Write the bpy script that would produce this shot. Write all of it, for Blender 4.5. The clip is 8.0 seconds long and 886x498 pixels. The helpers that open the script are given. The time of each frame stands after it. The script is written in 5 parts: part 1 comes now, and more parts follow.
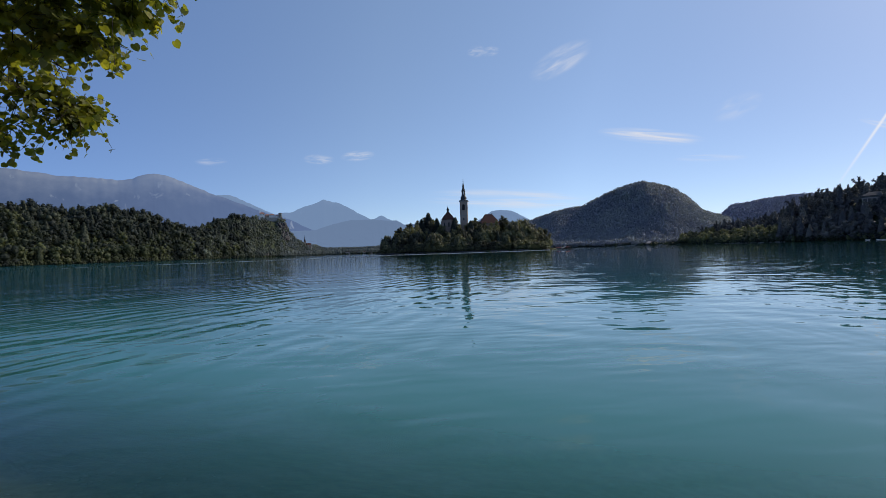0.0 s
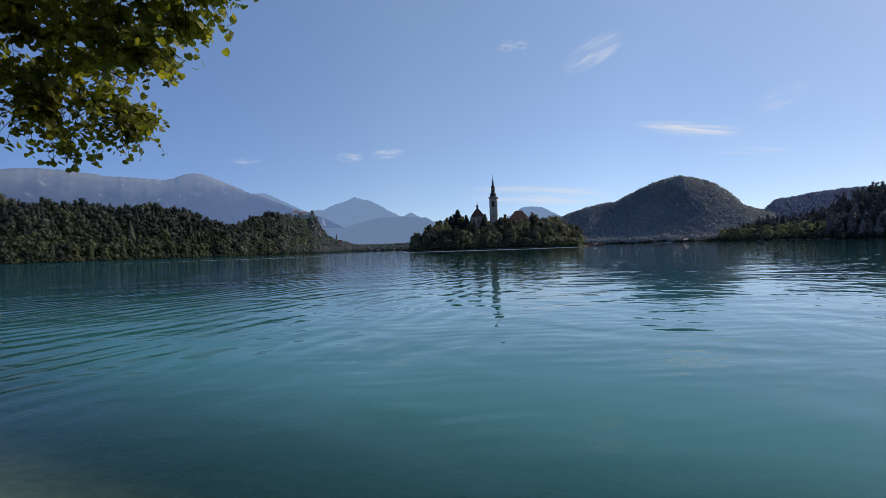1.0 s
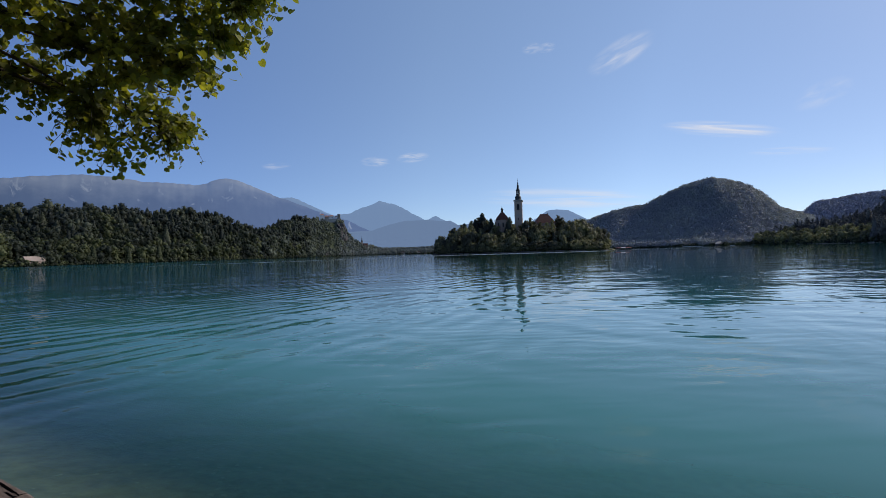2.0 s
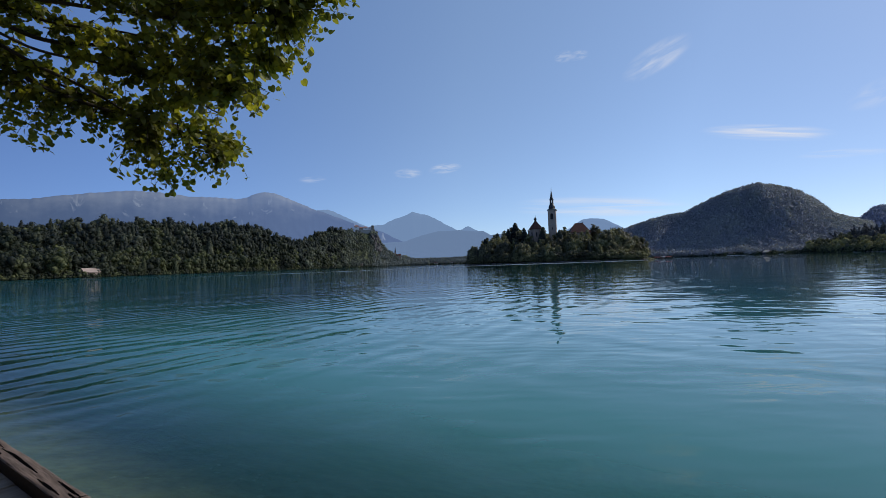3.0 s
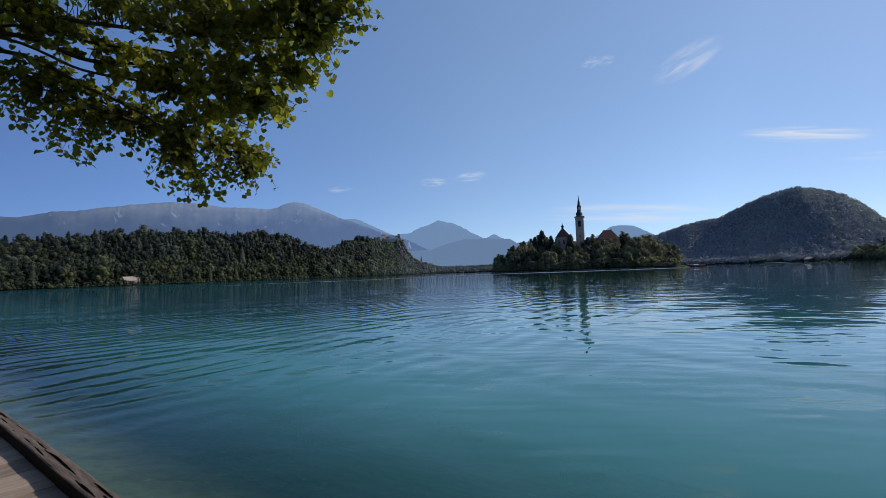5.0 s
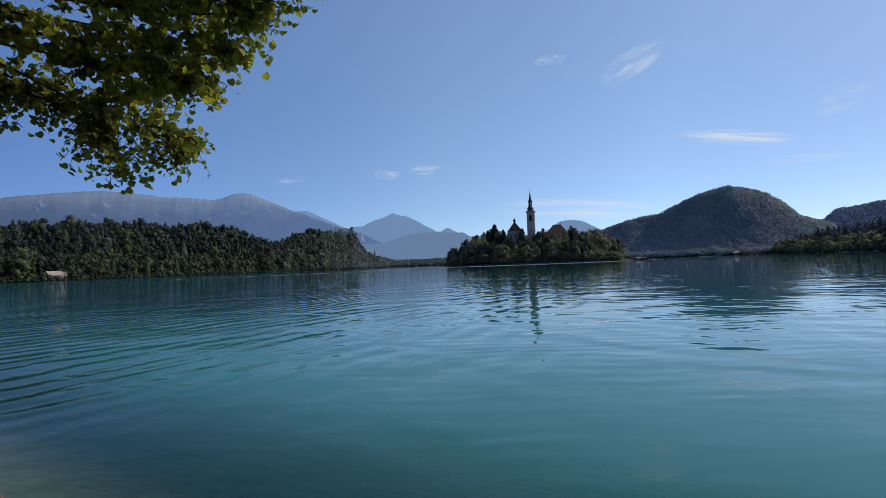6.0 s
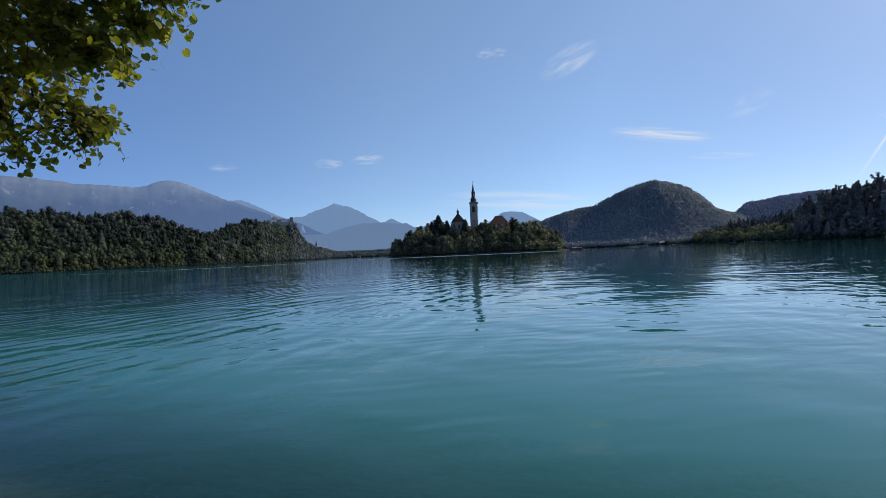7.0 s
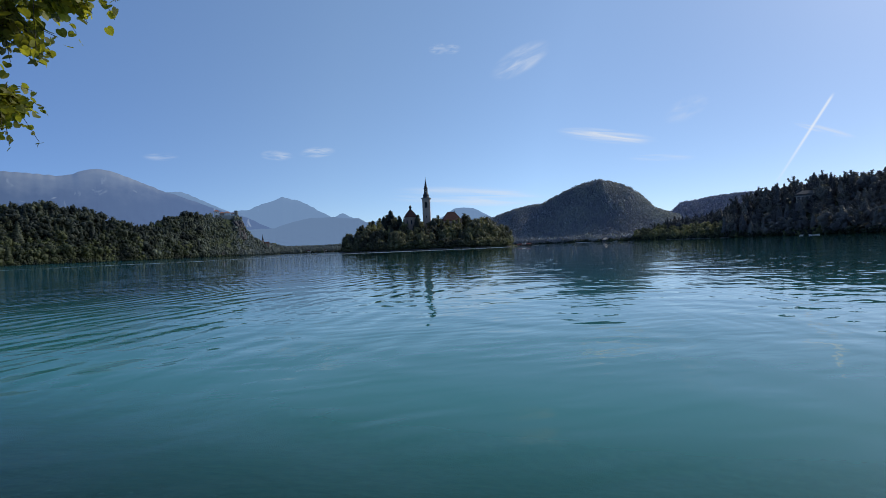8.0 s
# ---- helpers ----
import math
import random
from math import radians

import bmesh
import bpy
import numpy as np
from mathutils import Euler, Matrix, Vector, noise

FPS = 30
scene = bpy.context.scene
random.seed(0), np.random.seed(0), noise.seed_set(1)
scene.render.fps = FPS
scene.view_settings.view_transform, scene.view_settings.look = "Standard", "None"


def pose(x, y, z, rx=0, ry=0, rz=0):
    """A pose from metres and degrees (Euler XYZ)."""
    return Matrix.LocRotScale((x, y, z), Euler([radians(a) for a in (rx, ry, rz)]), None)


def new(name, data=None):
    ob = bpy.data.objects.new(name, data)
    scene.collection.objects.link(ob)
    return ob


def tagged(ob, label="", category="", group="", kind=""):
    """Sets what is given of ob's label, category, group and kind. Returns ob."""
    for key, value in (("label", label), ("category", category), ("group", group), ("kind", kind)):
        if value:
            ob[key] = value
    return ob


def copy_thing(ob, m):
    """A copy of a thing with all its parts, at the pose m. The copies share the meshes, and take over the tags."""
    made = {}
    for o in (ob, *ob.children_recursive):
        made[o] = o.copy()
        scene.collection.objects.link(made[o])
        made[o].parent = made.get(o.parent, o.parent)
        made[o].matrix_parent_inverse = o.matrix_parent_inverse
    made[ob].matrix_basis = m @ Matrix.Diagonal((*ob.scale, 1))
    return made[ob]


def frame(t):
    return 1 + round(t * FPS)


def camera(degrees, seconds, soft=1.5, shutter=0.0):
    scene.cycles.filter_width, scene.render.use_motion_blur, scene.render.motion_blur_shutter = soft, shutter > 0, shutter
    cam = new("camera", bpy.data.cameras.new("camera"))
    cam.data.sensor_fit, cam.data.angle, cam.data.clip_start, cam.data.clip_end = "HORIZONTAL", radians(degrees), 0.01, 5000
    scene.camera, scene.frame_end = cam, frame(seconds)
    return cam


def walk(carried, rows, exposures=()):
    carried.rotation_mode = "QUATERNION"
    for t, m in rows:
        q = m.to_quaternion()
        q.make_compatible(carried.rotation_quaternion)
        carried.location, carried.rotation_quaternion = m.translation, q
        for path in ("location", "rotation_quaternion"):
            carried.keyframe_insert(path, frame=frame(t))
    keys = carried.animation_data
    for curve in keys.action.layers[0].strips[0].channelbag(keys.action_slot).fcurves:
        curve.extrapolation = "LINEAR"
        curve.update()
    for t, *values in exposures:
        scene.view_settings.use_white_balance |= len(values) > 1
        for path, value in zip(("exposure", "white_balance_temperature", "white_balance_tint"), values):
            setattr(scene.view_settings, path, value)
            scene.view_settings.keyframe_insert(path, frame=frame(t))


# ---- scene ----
cam = camera(90.4, 8.0, soft=0.8)
# seconds, place in metres, yaw to the left, pitch up, roll in degrees
ROWS = [
    (0.0, 0.000, 0.000, 2.100, 0.00, 0.23, -1.80),
    (0.5, -0.059, 0.004, 2.126, 1.62, -0.28, -1.64),
    (1.0, -0.096, -0.012, 2.141, 3.82, -0.06, -1.76),
    (1.5, -0.111, -0.025, 2.138, 5.20, 0.09, -1.64),
    (1.7, -0.121, -0.030, 2.145, 5.85, 0.19, -1.63),
    (2.8, -0.175, -0.042, 2.170, 10.36, 1.64, -1.80),
    (3.0, -0.179, -0.044, 2.174, 11.19, 1.94, -1.88),
    (3.5, -0.194, -0.055, 2.185, 13.10, 2.61, -1.98),
    (4.0, -0.214, -0.066, 2.191, 14.46, 3.05, -2.12),
    (4.2, -0.212, -0.064, 2.190, 14.71, 3.13, -2.10),
    (5.3, -0.144, 0.003, 2.163, 14.22, 3.07, -1.78),
    (5.5, -0.126, 0.014, 2.157, 13.03, 2.93, -1.84),
    (6.0, -0.068, 0.037, 2.145, 8.57, 2.05, -2.08),
    (6.5, -0.019, 0.028, 2.120, 4.47, 1.21, -2.38),
    (7.0, 0.008, 0.029, 2.115, 1.35, 0.57, -2.47),
    (7.5, 0.033, 0.026, 2.108, -1.32, 0.14, -2.37),
    (8.0, 0.066, 0.030, 2.109, -4.81, -0.26, -2.26),
]
EXPOSURE = -0.03
walk(cam, [(t, pose(x, y, z, 90 + pitch, 0, yaw) @ pose(0, 0, 0, 0, 0, roll)) for t, x, y, z, yaw, pitch, roll in ROWS],
     exposures=[(0.0, EXPOSURE, 6800, 11), (1.7, EXPOSURE, 6750, 11), (3.5, EXPOSURE, 6550, 10), (5.5, EXPOSURE, 6480, 8), (8.0, EXPOSURE, 6430, 7)])

# ---- daylight: late-morning sun from ahead on the right, clear sky ----
SUN_AZ, SUN_EL = radians(62), radians(34)
world = bpy.data.worlds.new("clear_sky")
scene.world = world
world.use_nodes = True
wnt = world.node_tree
wnt.nodes.clear()
sky = wnt.nodes.new("ShaderNodeTexSky")
sky.sky_type = "NISHITA"
sky.sun_disc = False
sky.sun_elevation, sky.sun_rotation = SUN_EL, SUN_AZ
sky.altitude, sky.air_density, sky.dust_density, sky.ozone_density = 475, 0.70, 0.5, 2.6
background = wnt.nodes.new("ShaderNodeBackground")
background.inputs["Strength"].default_value = 0.175
wout = wnt.nodes.new("ShaderNodeOutputWorld")
even = wnt.nodes.new("ShaderNodeMix")
even.data_type = "RGBA"
even.inputs[0].default_value = 0.46
even.inputs[7].default_value = (1.48, 2.36, 3.95, 1)
wnt.links.new(sky.outputs[0], even.inputs[6])
# a clear sky is deepest about ninety degrees away from the sun
towards = wnt.nodes.new("ShaderNodeVectorMath")
towards.operation = "DOT_PRODUCT"
towards.inputs[1].default_value = (math.sin(SUN_AZ), math.cos(SUN_AZ), 0)
wnt.links.new(wnt.nodes.new("ShaderNodeTexCoord").outputs["Generated"], towards.inputs[0])
tone_ = wnt.nodes.new("ShaderNodeValToRGB")
for stop, c in ((0.22, (0.44, 0.51, 0.68)), (0.35, (0.59, 0.69, 0.88)), (0.66, (0.96, 0.97, 0.98)), (0.85, (1.01, 1.01, 1.01)), (0.98, (0.78, 0.80, 0.84))):
    e = tone_.color_ramp.elements.new(stop)
    e.color = (*c, 1)
tone_.color_ramp.elements.remove(tone_.color_ramp.elements[0])
tone_.color_ramp.elements.remove(tone_.color_ramp.elements[-1])
half = wnt.nodes.new("ShaderNodeMath")
half.operation = "MULTIPLY_ADD"
half.inputs[1].default_value, half.inputs[2].default_value = 0.5, 0.5
wnt.links.new(towards.outputs["Value"], half.inputs[0])
wnt.links.new(half.outputs[0], tone_.inputs[0])
shaded = wnt.nodes.new("ShaderNodeMix")
shaded.data_type, shaded.blend_type = "RGBA", "MULTIPLY"
shaded.inputs[0].default_value = 1.0
wnt.links.new(even.outputs[2], shaded.inputs[6])
wnt.links.new(tone_.outputs[0], shaded.inputs[7])
wnt.links.new(shaded.outputs[2], background.inputs["Color"])
wnt.links.new(background.outputs[0], wout.inputs["Surface"])
sun = new("sun", bpy.data.lights.new("sun", "SUN"))
sun.data.energy, sun.data.angle, sun.data.color = 2.8, radians(0.53), (1.0, 0.94, 0.85)
to_sun = Vector((math.sin(SUN_AZ) * math.cos(SUN_EL), math.cos(SUN_AZ) * math.cos(SUN_EL), math.sin(SUN_EL)))
sun.matrix_world = Matrix.Translation((0, 0, 300)) @ to_sun.to_track_quat("Z", "Y").to_matrix().to_4x4()


# ---- materials ----
def material(name):
    m = bpy.data.materials.new(name)
    m.use_nodes = True
    m.node_tree.nodes.clear()
    return m, m.node_tree, m.node_tree.nodes.new("ShaderNodeOutputMaterial")


def node(nt, kind, **given):
    """A shader node; given: values or sockets for its inputs, with _ for a blank in the name."""
    n = nt.nodes.new("ShaderNode" + kind)
    for key, value in given.items():
        slot = n.inputs[int(key[1:])] if key[0] == "i" and key[1:].isdigit() else n.inputs[key.replace("_", " ")]
        if isinstance(value, bpy.types.NodeSocket):
            nt.links.new(value, slot)
        else:
            slot.default_value = value
    return n


def maths(nt, operation, a, b=0.0, clamp=False):
    n = node(nt, "Math", i0=a, i1=b)
    n.operation, n.use_clamp = operation, clamp
    return n.outputs[0]


def ramp(nt, fac, *stops):
    n = node(nt, "ValToRGB", Fac=fac)
    while len(n.color_ramp.elements) < len(stops):
        n.color_ramp.elements.new(0.5)
    for e, (p, c) in zip(n.color_ramp.elements, stops):
        e.position, e.color = p, (*c, 1)
    return n.outputs["Color"]


def span(nt, value, a, b, c=0.0, d=1.0):
    n = node(nt, "MapRange", Value=value)
    n.interpolation_type = "SMOOTHSTEP"
    for slot, v in zip(("From Min", "From Max", "To Min", "To Max"), (a, b, c, d)):
        n.inputs[slot].default_value = v
    return n.outputs[0]


def stretched(nt, scale, turn=0.0):
    g = nt.nodes.new("ShaderNodeNewGeometry")
    turned = node(nt, "Mapping", Vector=g.outputs["Position"])
    turned.inputs["Rotation"].default_value = (0, 0, radians(turn))
    m = node(nt, "Mapping", Vector=turned.outputs[0])
    m.inputs["Scale"].default_value = scale
    return m.outputs[0]


def noise_of(nt, vector, scale, detail=4.0, rough=0.55, distort=0.0):
    return node(nt, "TexNoise", Vector=vector, Scale=scale, Detail=detail, Roughness=rough, Distortion=distort).outputs[0]


def surface(name, dark, light, coarse, fine, roughness=0.8, bump=0.02, scale=(1, 1, 1), turn=0.0, specular=0.3):
    """A weathered solid surface: colour between two tones at two scales, with fine relief."""
    m, nt, out = material(name)
    v = stretched(nt, scale, turn)
    a, b = noise_of(nt, v, coarse), noise_of(nt, v, fine, 6, 0.65)
    island = nt.nodes.new("ShaderNodeObjectInfo").outputs["Random"]
    mix = maths(nt, "ADD", maths(nt, "MULTIPLY", a, 0.5), maths(nt, "MULTIPLY", b, 0.5))
    mix = maths(nt, "ADD", mix, maths(nt, "MULTIPLY", maths(nt, "SUBTRACT", island, 0.5), 0.25))
    colour = ramp(nt, mix, (0.3, dark), (0.7, light))
    bumped = node(nt, "Bump", Strength=0.8, Distance=bump, Height=b)
    p = node(nt, "BsdfPrincipled", Base_Color=colour, Roughness=roughness, Normal=bumped.outputs[0])
    p.inputs["Specular IOR Level"].default_value = specular
    nt.links.new(p.outputs[0], out.inputs[0])
    return m


def foliage(name, dark, mid, light, patch=0.085, glow=0.35, gloss=0.25, stops=(0.30, 0.55, 0.80), trees=0.0):
    """Leaves: a tone of its own for each clump, patches of species, light shining through; trees: how far whole trees differ."""
    m, nt, out = material(name)
    g = nt.nodes.new("ShaderNodeNewGeometry")
    n = noise_of(nt, g.outputs["Position"], patch, 1.5)
    o = nt.nodes.new("ShaderNodeObjectInfo").outputs["Random"]
    mix = maths(nt, "ADD", maths(nt, "MULTIPLY", g.outputs["Random Per Island"], 0.22), maths(nt, "MULTIPLY", n, 0.95))
    if trees:
        own = nt.nodes.new("ShaderNodeAttribute")
        own.attribute_name = "tree_tone"
        mix = maths(nt, "ADD", maths(nt, "MULTIPLY", g.outputs["Random Per Island"], 0.10), maths(nt, "MULTIPLY", n, 0.90 - trees))
        mix = maths(nt, "ADD", mix, maths(nt, "MULTIPLY", own.outputs["Fac"], trees))
    mix = maths(nt, "ADD", mix, maths(nt, "MULTIPLY", maths(nt, "SUBTRACT", o, 0.5), 0.3))
    colour = ramp(nt, mix, (stops[0], dark), (stops[1], mid), (stops[2], light))
    p = node(nt, "BsdfPrincipled", Base_Color=colour, Roughness=0.55)
    p.inputs["Specular IOR Level"].default_value = gloss
    through_leaf = node(nt, "Mix", i0=1.0)
    through_leaf.data_type, through_leaf.blend_type = "RGBA", "MULTIPLY"
    nt.links.new(colour, through_leaf.inputs[6])
    through_leaf.inputs[7].default_value = (1.75, 1.75, 0.9, 1)
    t = node(nt, "BsdfTranslucent", Color=through_leaf.outputs[2])
    s = node(nt, "MixShader", i0=glow, i1=p.outputs[0], i2=t.outputs[0])
    nt.links.new(s.outputs[0], out.inputs[0])
    return m


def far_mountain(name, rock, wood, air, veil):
    """Bare limestone and wooded slopes; kilometres of bright air are painted on as a glow."""
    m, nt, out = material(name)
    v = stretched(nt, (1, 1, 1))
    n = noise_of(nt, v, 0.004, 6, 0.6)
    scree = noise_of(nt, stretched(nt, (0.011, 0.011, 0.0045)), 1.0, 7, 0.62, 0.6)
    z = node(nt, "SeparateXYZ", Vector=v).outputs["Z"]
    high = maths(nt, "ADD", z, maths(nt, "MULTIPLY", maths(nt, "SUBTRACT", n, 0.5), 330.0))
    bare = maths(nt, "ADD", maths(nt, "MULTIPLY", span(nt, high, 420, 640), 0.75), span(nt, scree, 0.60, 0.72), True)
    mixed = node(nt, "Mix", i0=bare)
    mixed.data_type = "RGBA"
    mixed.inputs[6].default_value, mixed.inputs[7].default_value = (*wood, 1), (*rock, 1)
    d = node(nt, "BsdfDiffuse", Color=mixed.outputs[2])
    # the painted airlight is stronger the nearer one looks to the sun
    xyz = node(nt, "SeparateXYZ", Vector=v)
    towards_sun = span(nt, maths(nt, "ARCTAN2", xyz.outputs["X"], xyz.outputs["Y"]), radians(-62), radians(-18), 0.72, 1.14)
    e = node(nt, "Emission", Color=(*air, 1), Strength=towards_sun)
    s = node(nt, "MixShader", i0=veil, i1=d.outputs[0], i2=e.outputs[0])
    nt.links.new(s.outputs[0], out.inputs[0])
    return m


def water_material():
    m, nt, out = material("lake_water")
    g = nt.nodes.new("ShaderNodeNewGeometry")
    xyz = node(nt, "SeparateXYZ", Vector=g.outputs["Position"])

    def train(heading, length, slope, wander, patch):
        """A train of waves: heading of travel in degrees, wavelength, steepness, uneven crests in patches."""
        k = 2 * math.pi / length
        along = maths(nt, "ADD", maths(nt, "MULTIPLY", xyz.outputs["X"], k * math.cos(radians(heading))), maths(nt, "MULTIPLY", xyz.outputs["Y"], k * math.sin(radians(heading))))
        phase = maths(nt, "ADD", along, maths(nt, "MULTIPLY", noise_of(nt, stretched(nt, (1, 1, 1), heading * 7), patch, 2, 0.5), wander))
        size = span(nt, noise_of(nt, stretched(nt, (1, 1, 1), heading * 3 + 40), patch * 1.4, 2, 0.5), 0.35, 0.68, 0.15, 1.3)
        return maths(nt, "MULTIPLY", maths(nt, "MULTIPLY", maths(nt, "SINE", phase), size), slope / k)

    chop = noise_of(nt, stretched(nt, (0.75, 1.6, 1), -10), 1.0, 2, 0.5, 0.4)
    cross = noise_of(nt, stretched(nt, (1.5, 3.4, 1), -40), 1.0, 2, 0.5, 0.3)
    h = maths(nt, "ADD", maths(nt, "MULTIPLY", chop, 0.0095), maths(nt, "MULTIPLY", cross, 0.0028))
    swell = noise_of(nt, stretched(nt, (0.30, 0.42, 1), 25), 1.0, 1, 0.5, 0.5)
    broad = noise_of(nt, stretched(nt, (0.10, 0.15, 1), -15), 1.0, 1, 0.5, 0.5)
    h = maths(nt, "ADD", h, maths(nt, "ADD", maths(nt, "MULTIPLY", swell, 0.016), maths(nt, "MULTIPLY", broad, 0.050)))
    for heading, length, slope, wander, patch in ((98, 0.60, 0.013, 16, 0.45), (62, 1.7, 0.014, 16, 0.19), (120, 3.6, 0.013, 18, 0.10)):
        h = maths(nt, "ADD", h, train(heading, length, slope, wander, patch))
    out_from_shore = node(nt, "VectorMath", i0=g.outputs["Position"])
    out_from_shore.operation = "LENGTH"
    # a boat's old wake, long low crests in the western bay
    wake = maths(nt, "ADD", train(-22, 1.10, 0.042, 13, 0.18), train(-10, 0.52, 0.020, 14, 0.3))
    h = maths(nt, "ADD", h, maths(nt, "MULTIPLY", wake, maths(nt, "MULTIPLY", span(nt, xyz.outputs["X"], -9, 7, 1.15, 0.35), span(nt, out_from_shore.outputs["Value"], 5, 12, 0.2, 1.0))))
    bumped = node(nt, "Bump", Strength=1.0, Distance=1.0, Height=h)
    depth = node(nt, "VectorMath", i0=g.outputs["Position"], i1=(0.369, 0.929, 0))
    depth.operation = "DOT_PRODUCT"
    cloud = noise_of(nt, stretched(nt, (0.05, 0.12, 1)), 1.0, 3)
    # body colour gets darker towards the left
    left_dark = span(nt, node(nt, "SeparateXYZ", Vector=g.outputs["Position"]).outputs["X"], -22, -3, 0.75, 0.0)
    shoal = maths(nt, "ADD", maths(nt, "ADD", span(nt, depth.outputs["Value"], 7, 36, 0.0, 0.66), maths(nt, "MULTIPLY", left_dark, span(nt, out_from_shore.outputs["Value"], 7, 14))), maths(nt, "MULTIPLY", maths(nt, "SUBTRACT", cloud, 0.5), 0.35), True)
    tone = ramp(nt, shoal, (0.0, (0.038, 0.188, 0.168)), (1.0, (0.008, 0.052, 0.060)))
    body = node(nt, "BsdfDiffuse", Color=tone)
    clear = node(nt, "BsdfTransparent", Color=(0.78, 0.86, 0.67, 1))
    murk = span(nt, depth.outputs["Value"], 1.8, 6.5, 0.15, 1.0)
    under = node(nt, "MixShader", i0=murk, i1=clear.outputs[0], i2=body.outputs[0])
    gloss = node(nt, "BsdfGlossy", Color=(1, 1, 1, 1), Roughness=0.0, Normal=bumped.outputs[0])
    facing = node(nt, "LayerWeight", Blend=0.5, Normal=bumped.outputs[0]).outputs["Facing"]
    sheen = maths(nt, "ADD", maths(nt, "MULTIPLY", maths(nt, "POWER", facing, 5.0), 0.98), 0.02, True)
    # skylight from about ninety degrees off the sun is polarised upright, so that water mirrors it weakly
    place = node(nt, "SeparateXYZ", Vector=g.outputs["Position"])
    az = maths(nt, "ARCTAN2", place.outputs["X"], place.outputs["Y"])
    # that weaker mirroring is put into the sheen, scaled by bearing
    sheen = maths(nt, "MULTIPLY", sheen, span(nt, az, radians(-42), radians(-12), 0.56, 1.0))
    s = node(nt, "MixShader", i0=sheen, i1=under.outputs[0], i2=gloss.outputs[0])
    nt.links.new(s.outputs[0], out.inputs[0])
    return m


def cloud_material(name, density, scale, seed):
    m, nt, out = material(name)
    c = nt.nodes.new("ShaderNodeTexCoord").outputs["Object"]
    mapped = node(nt, "Mapping", Vector=c)
    mapped.inputs["Location"].default_value, mapped.inputs["Scale"].default_value = (seed, seed * 0.7, 0), scale
    n = noise_of(nt, mapped.outputs[0], 1.0, 6, 0.55, 0.7)
    xyz = node(nt, "SeparateXYZ", Vector=c)
    r = maths(nt, "ADD", maths(nt, "POWER", maths(nt, "ABSOLUTE", xyz.outputs["X"]), 2.0), maths(nt, "POWER", maths(nt, "ABSOLUTE", xyz.outputs["Y"]), 2.0))
    soft = span(nt, r, 0.0, 0.95, 1.0, 0.0)
    a = maths(nt, "MULTIPLY", maths(nt, "MULTIPLY", span(nt, n, 0.30, 0.78), soft), density, True)
    t, e = node(nt, "BsdfTransparent"), node(nt, "Emission", Color=(0.86, 0.9, 1.0, 1), Strength=0.85)
    s = node(nt, "MixShader", i0=a, i1=t.outputs[0], i2=e.outputs[0])
    nt.links.new(s.outputs[0], out.inputs[0])
    return m


def sky_sheen_material():
    m, nt, out = material("painted_sky_sheen")
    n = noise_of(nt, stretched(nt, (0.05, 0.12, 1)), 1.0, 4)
    # the sky mirrored at a grazing angle, painted as a pale diffuse colour
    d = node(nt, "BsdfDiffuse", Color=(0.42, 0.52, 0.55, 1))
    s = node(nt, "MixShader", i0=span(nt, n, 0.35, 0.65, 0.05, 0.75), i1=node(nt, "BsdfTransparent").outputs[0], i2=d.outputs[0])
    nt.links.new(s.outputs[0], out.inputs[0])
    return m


WATER = water_material()
SKY_SHEEN = sky_sheen_material()
BED = surface("lake_bed_gravel", (0.048, 0.052, 0.042), (0.245, 0.245, 0.195), 1.3, 4.5, 0.9, 0.05)
SOIL = surface("woodland_floor", (0.020, 0.030, 0.012), (0.050, 0.060, 0.026), 0.02, 0.4, 0.95, 0.2)
# haze put into the ground colour beneath the distant woods
HAZE_FLOOR = surface("haze_tinted_undergrowth", (0.22, 0.23, 0.27), (0.285, 0.295, 0.325), 0.02, 0.3, 0.95, 0.2)
STONE = surface("lake_stone", (0.08, 0.084, 0.074), (0.30, 0.30, 0.26), 1.5, 9.0, 0.8, 0.02)
CREAM = surface("cream_roof", (0.27, 0.20, 0.165), (0.40, 0.31, 0.26), 0.3, 2.0, 0.8, 0.02)
CLIFF = surface("limestone_cliff", (0.055, 0.05, 0.05), (0.15, 0.135, 0.125), 0.05, 0.3, 0.9, 0.8, (1, 1, 0.3))
PLASTER = surface("pale_plaster", (0.285, 0.212, 0.168), (0.385, 0.300, 0.242), 0.15, 1.2, 0.85, 0.02)
RUBBLE = surface("grey_masonry", (0.20, 0.19, 0.17), (0.38, 0.36, 0.32), 0.25, 1.6, 0.9, 0.05)
TILES = surface("brown_red_roof_tiles", (0.055, 0.022, 0.016), (0.105, 0.040, 0.028), 0.3, 2.5, 0.8, 0.05)
ORANGE = surface("orange_roof_tiles", (0.26, 0.125, 0.085), (0.40, 0.21, 0.15), 0.3, 2.0, 0.8, 0.05)
COPPER = surface("dark_sheet_roofing", (0.018, 0.018, 0.020), (0.045, 0.044, 0.046), 0.4, 3.0, 0.55, 0.01)
# grey masonry darkened: shade is put into the stone colour
DIM = surface("shade_dim_stone", (0.07, 0.07, 0.068), (0.14, 0.135, 0.13), 0.25, 1.6, 0.9, 0.05)
DARK = surface("dark_opening", (0.010, 0.010, 0.012), (0.02, 0.02, 0.022), 0.5, 3.0, 0.5, 0.01)
GOLD = surface("gilded_iron", (0.25, 0.17, 0.06), (0.40, 0.28, 0.10), 2.0, 9.0, 0.4, 0.002)
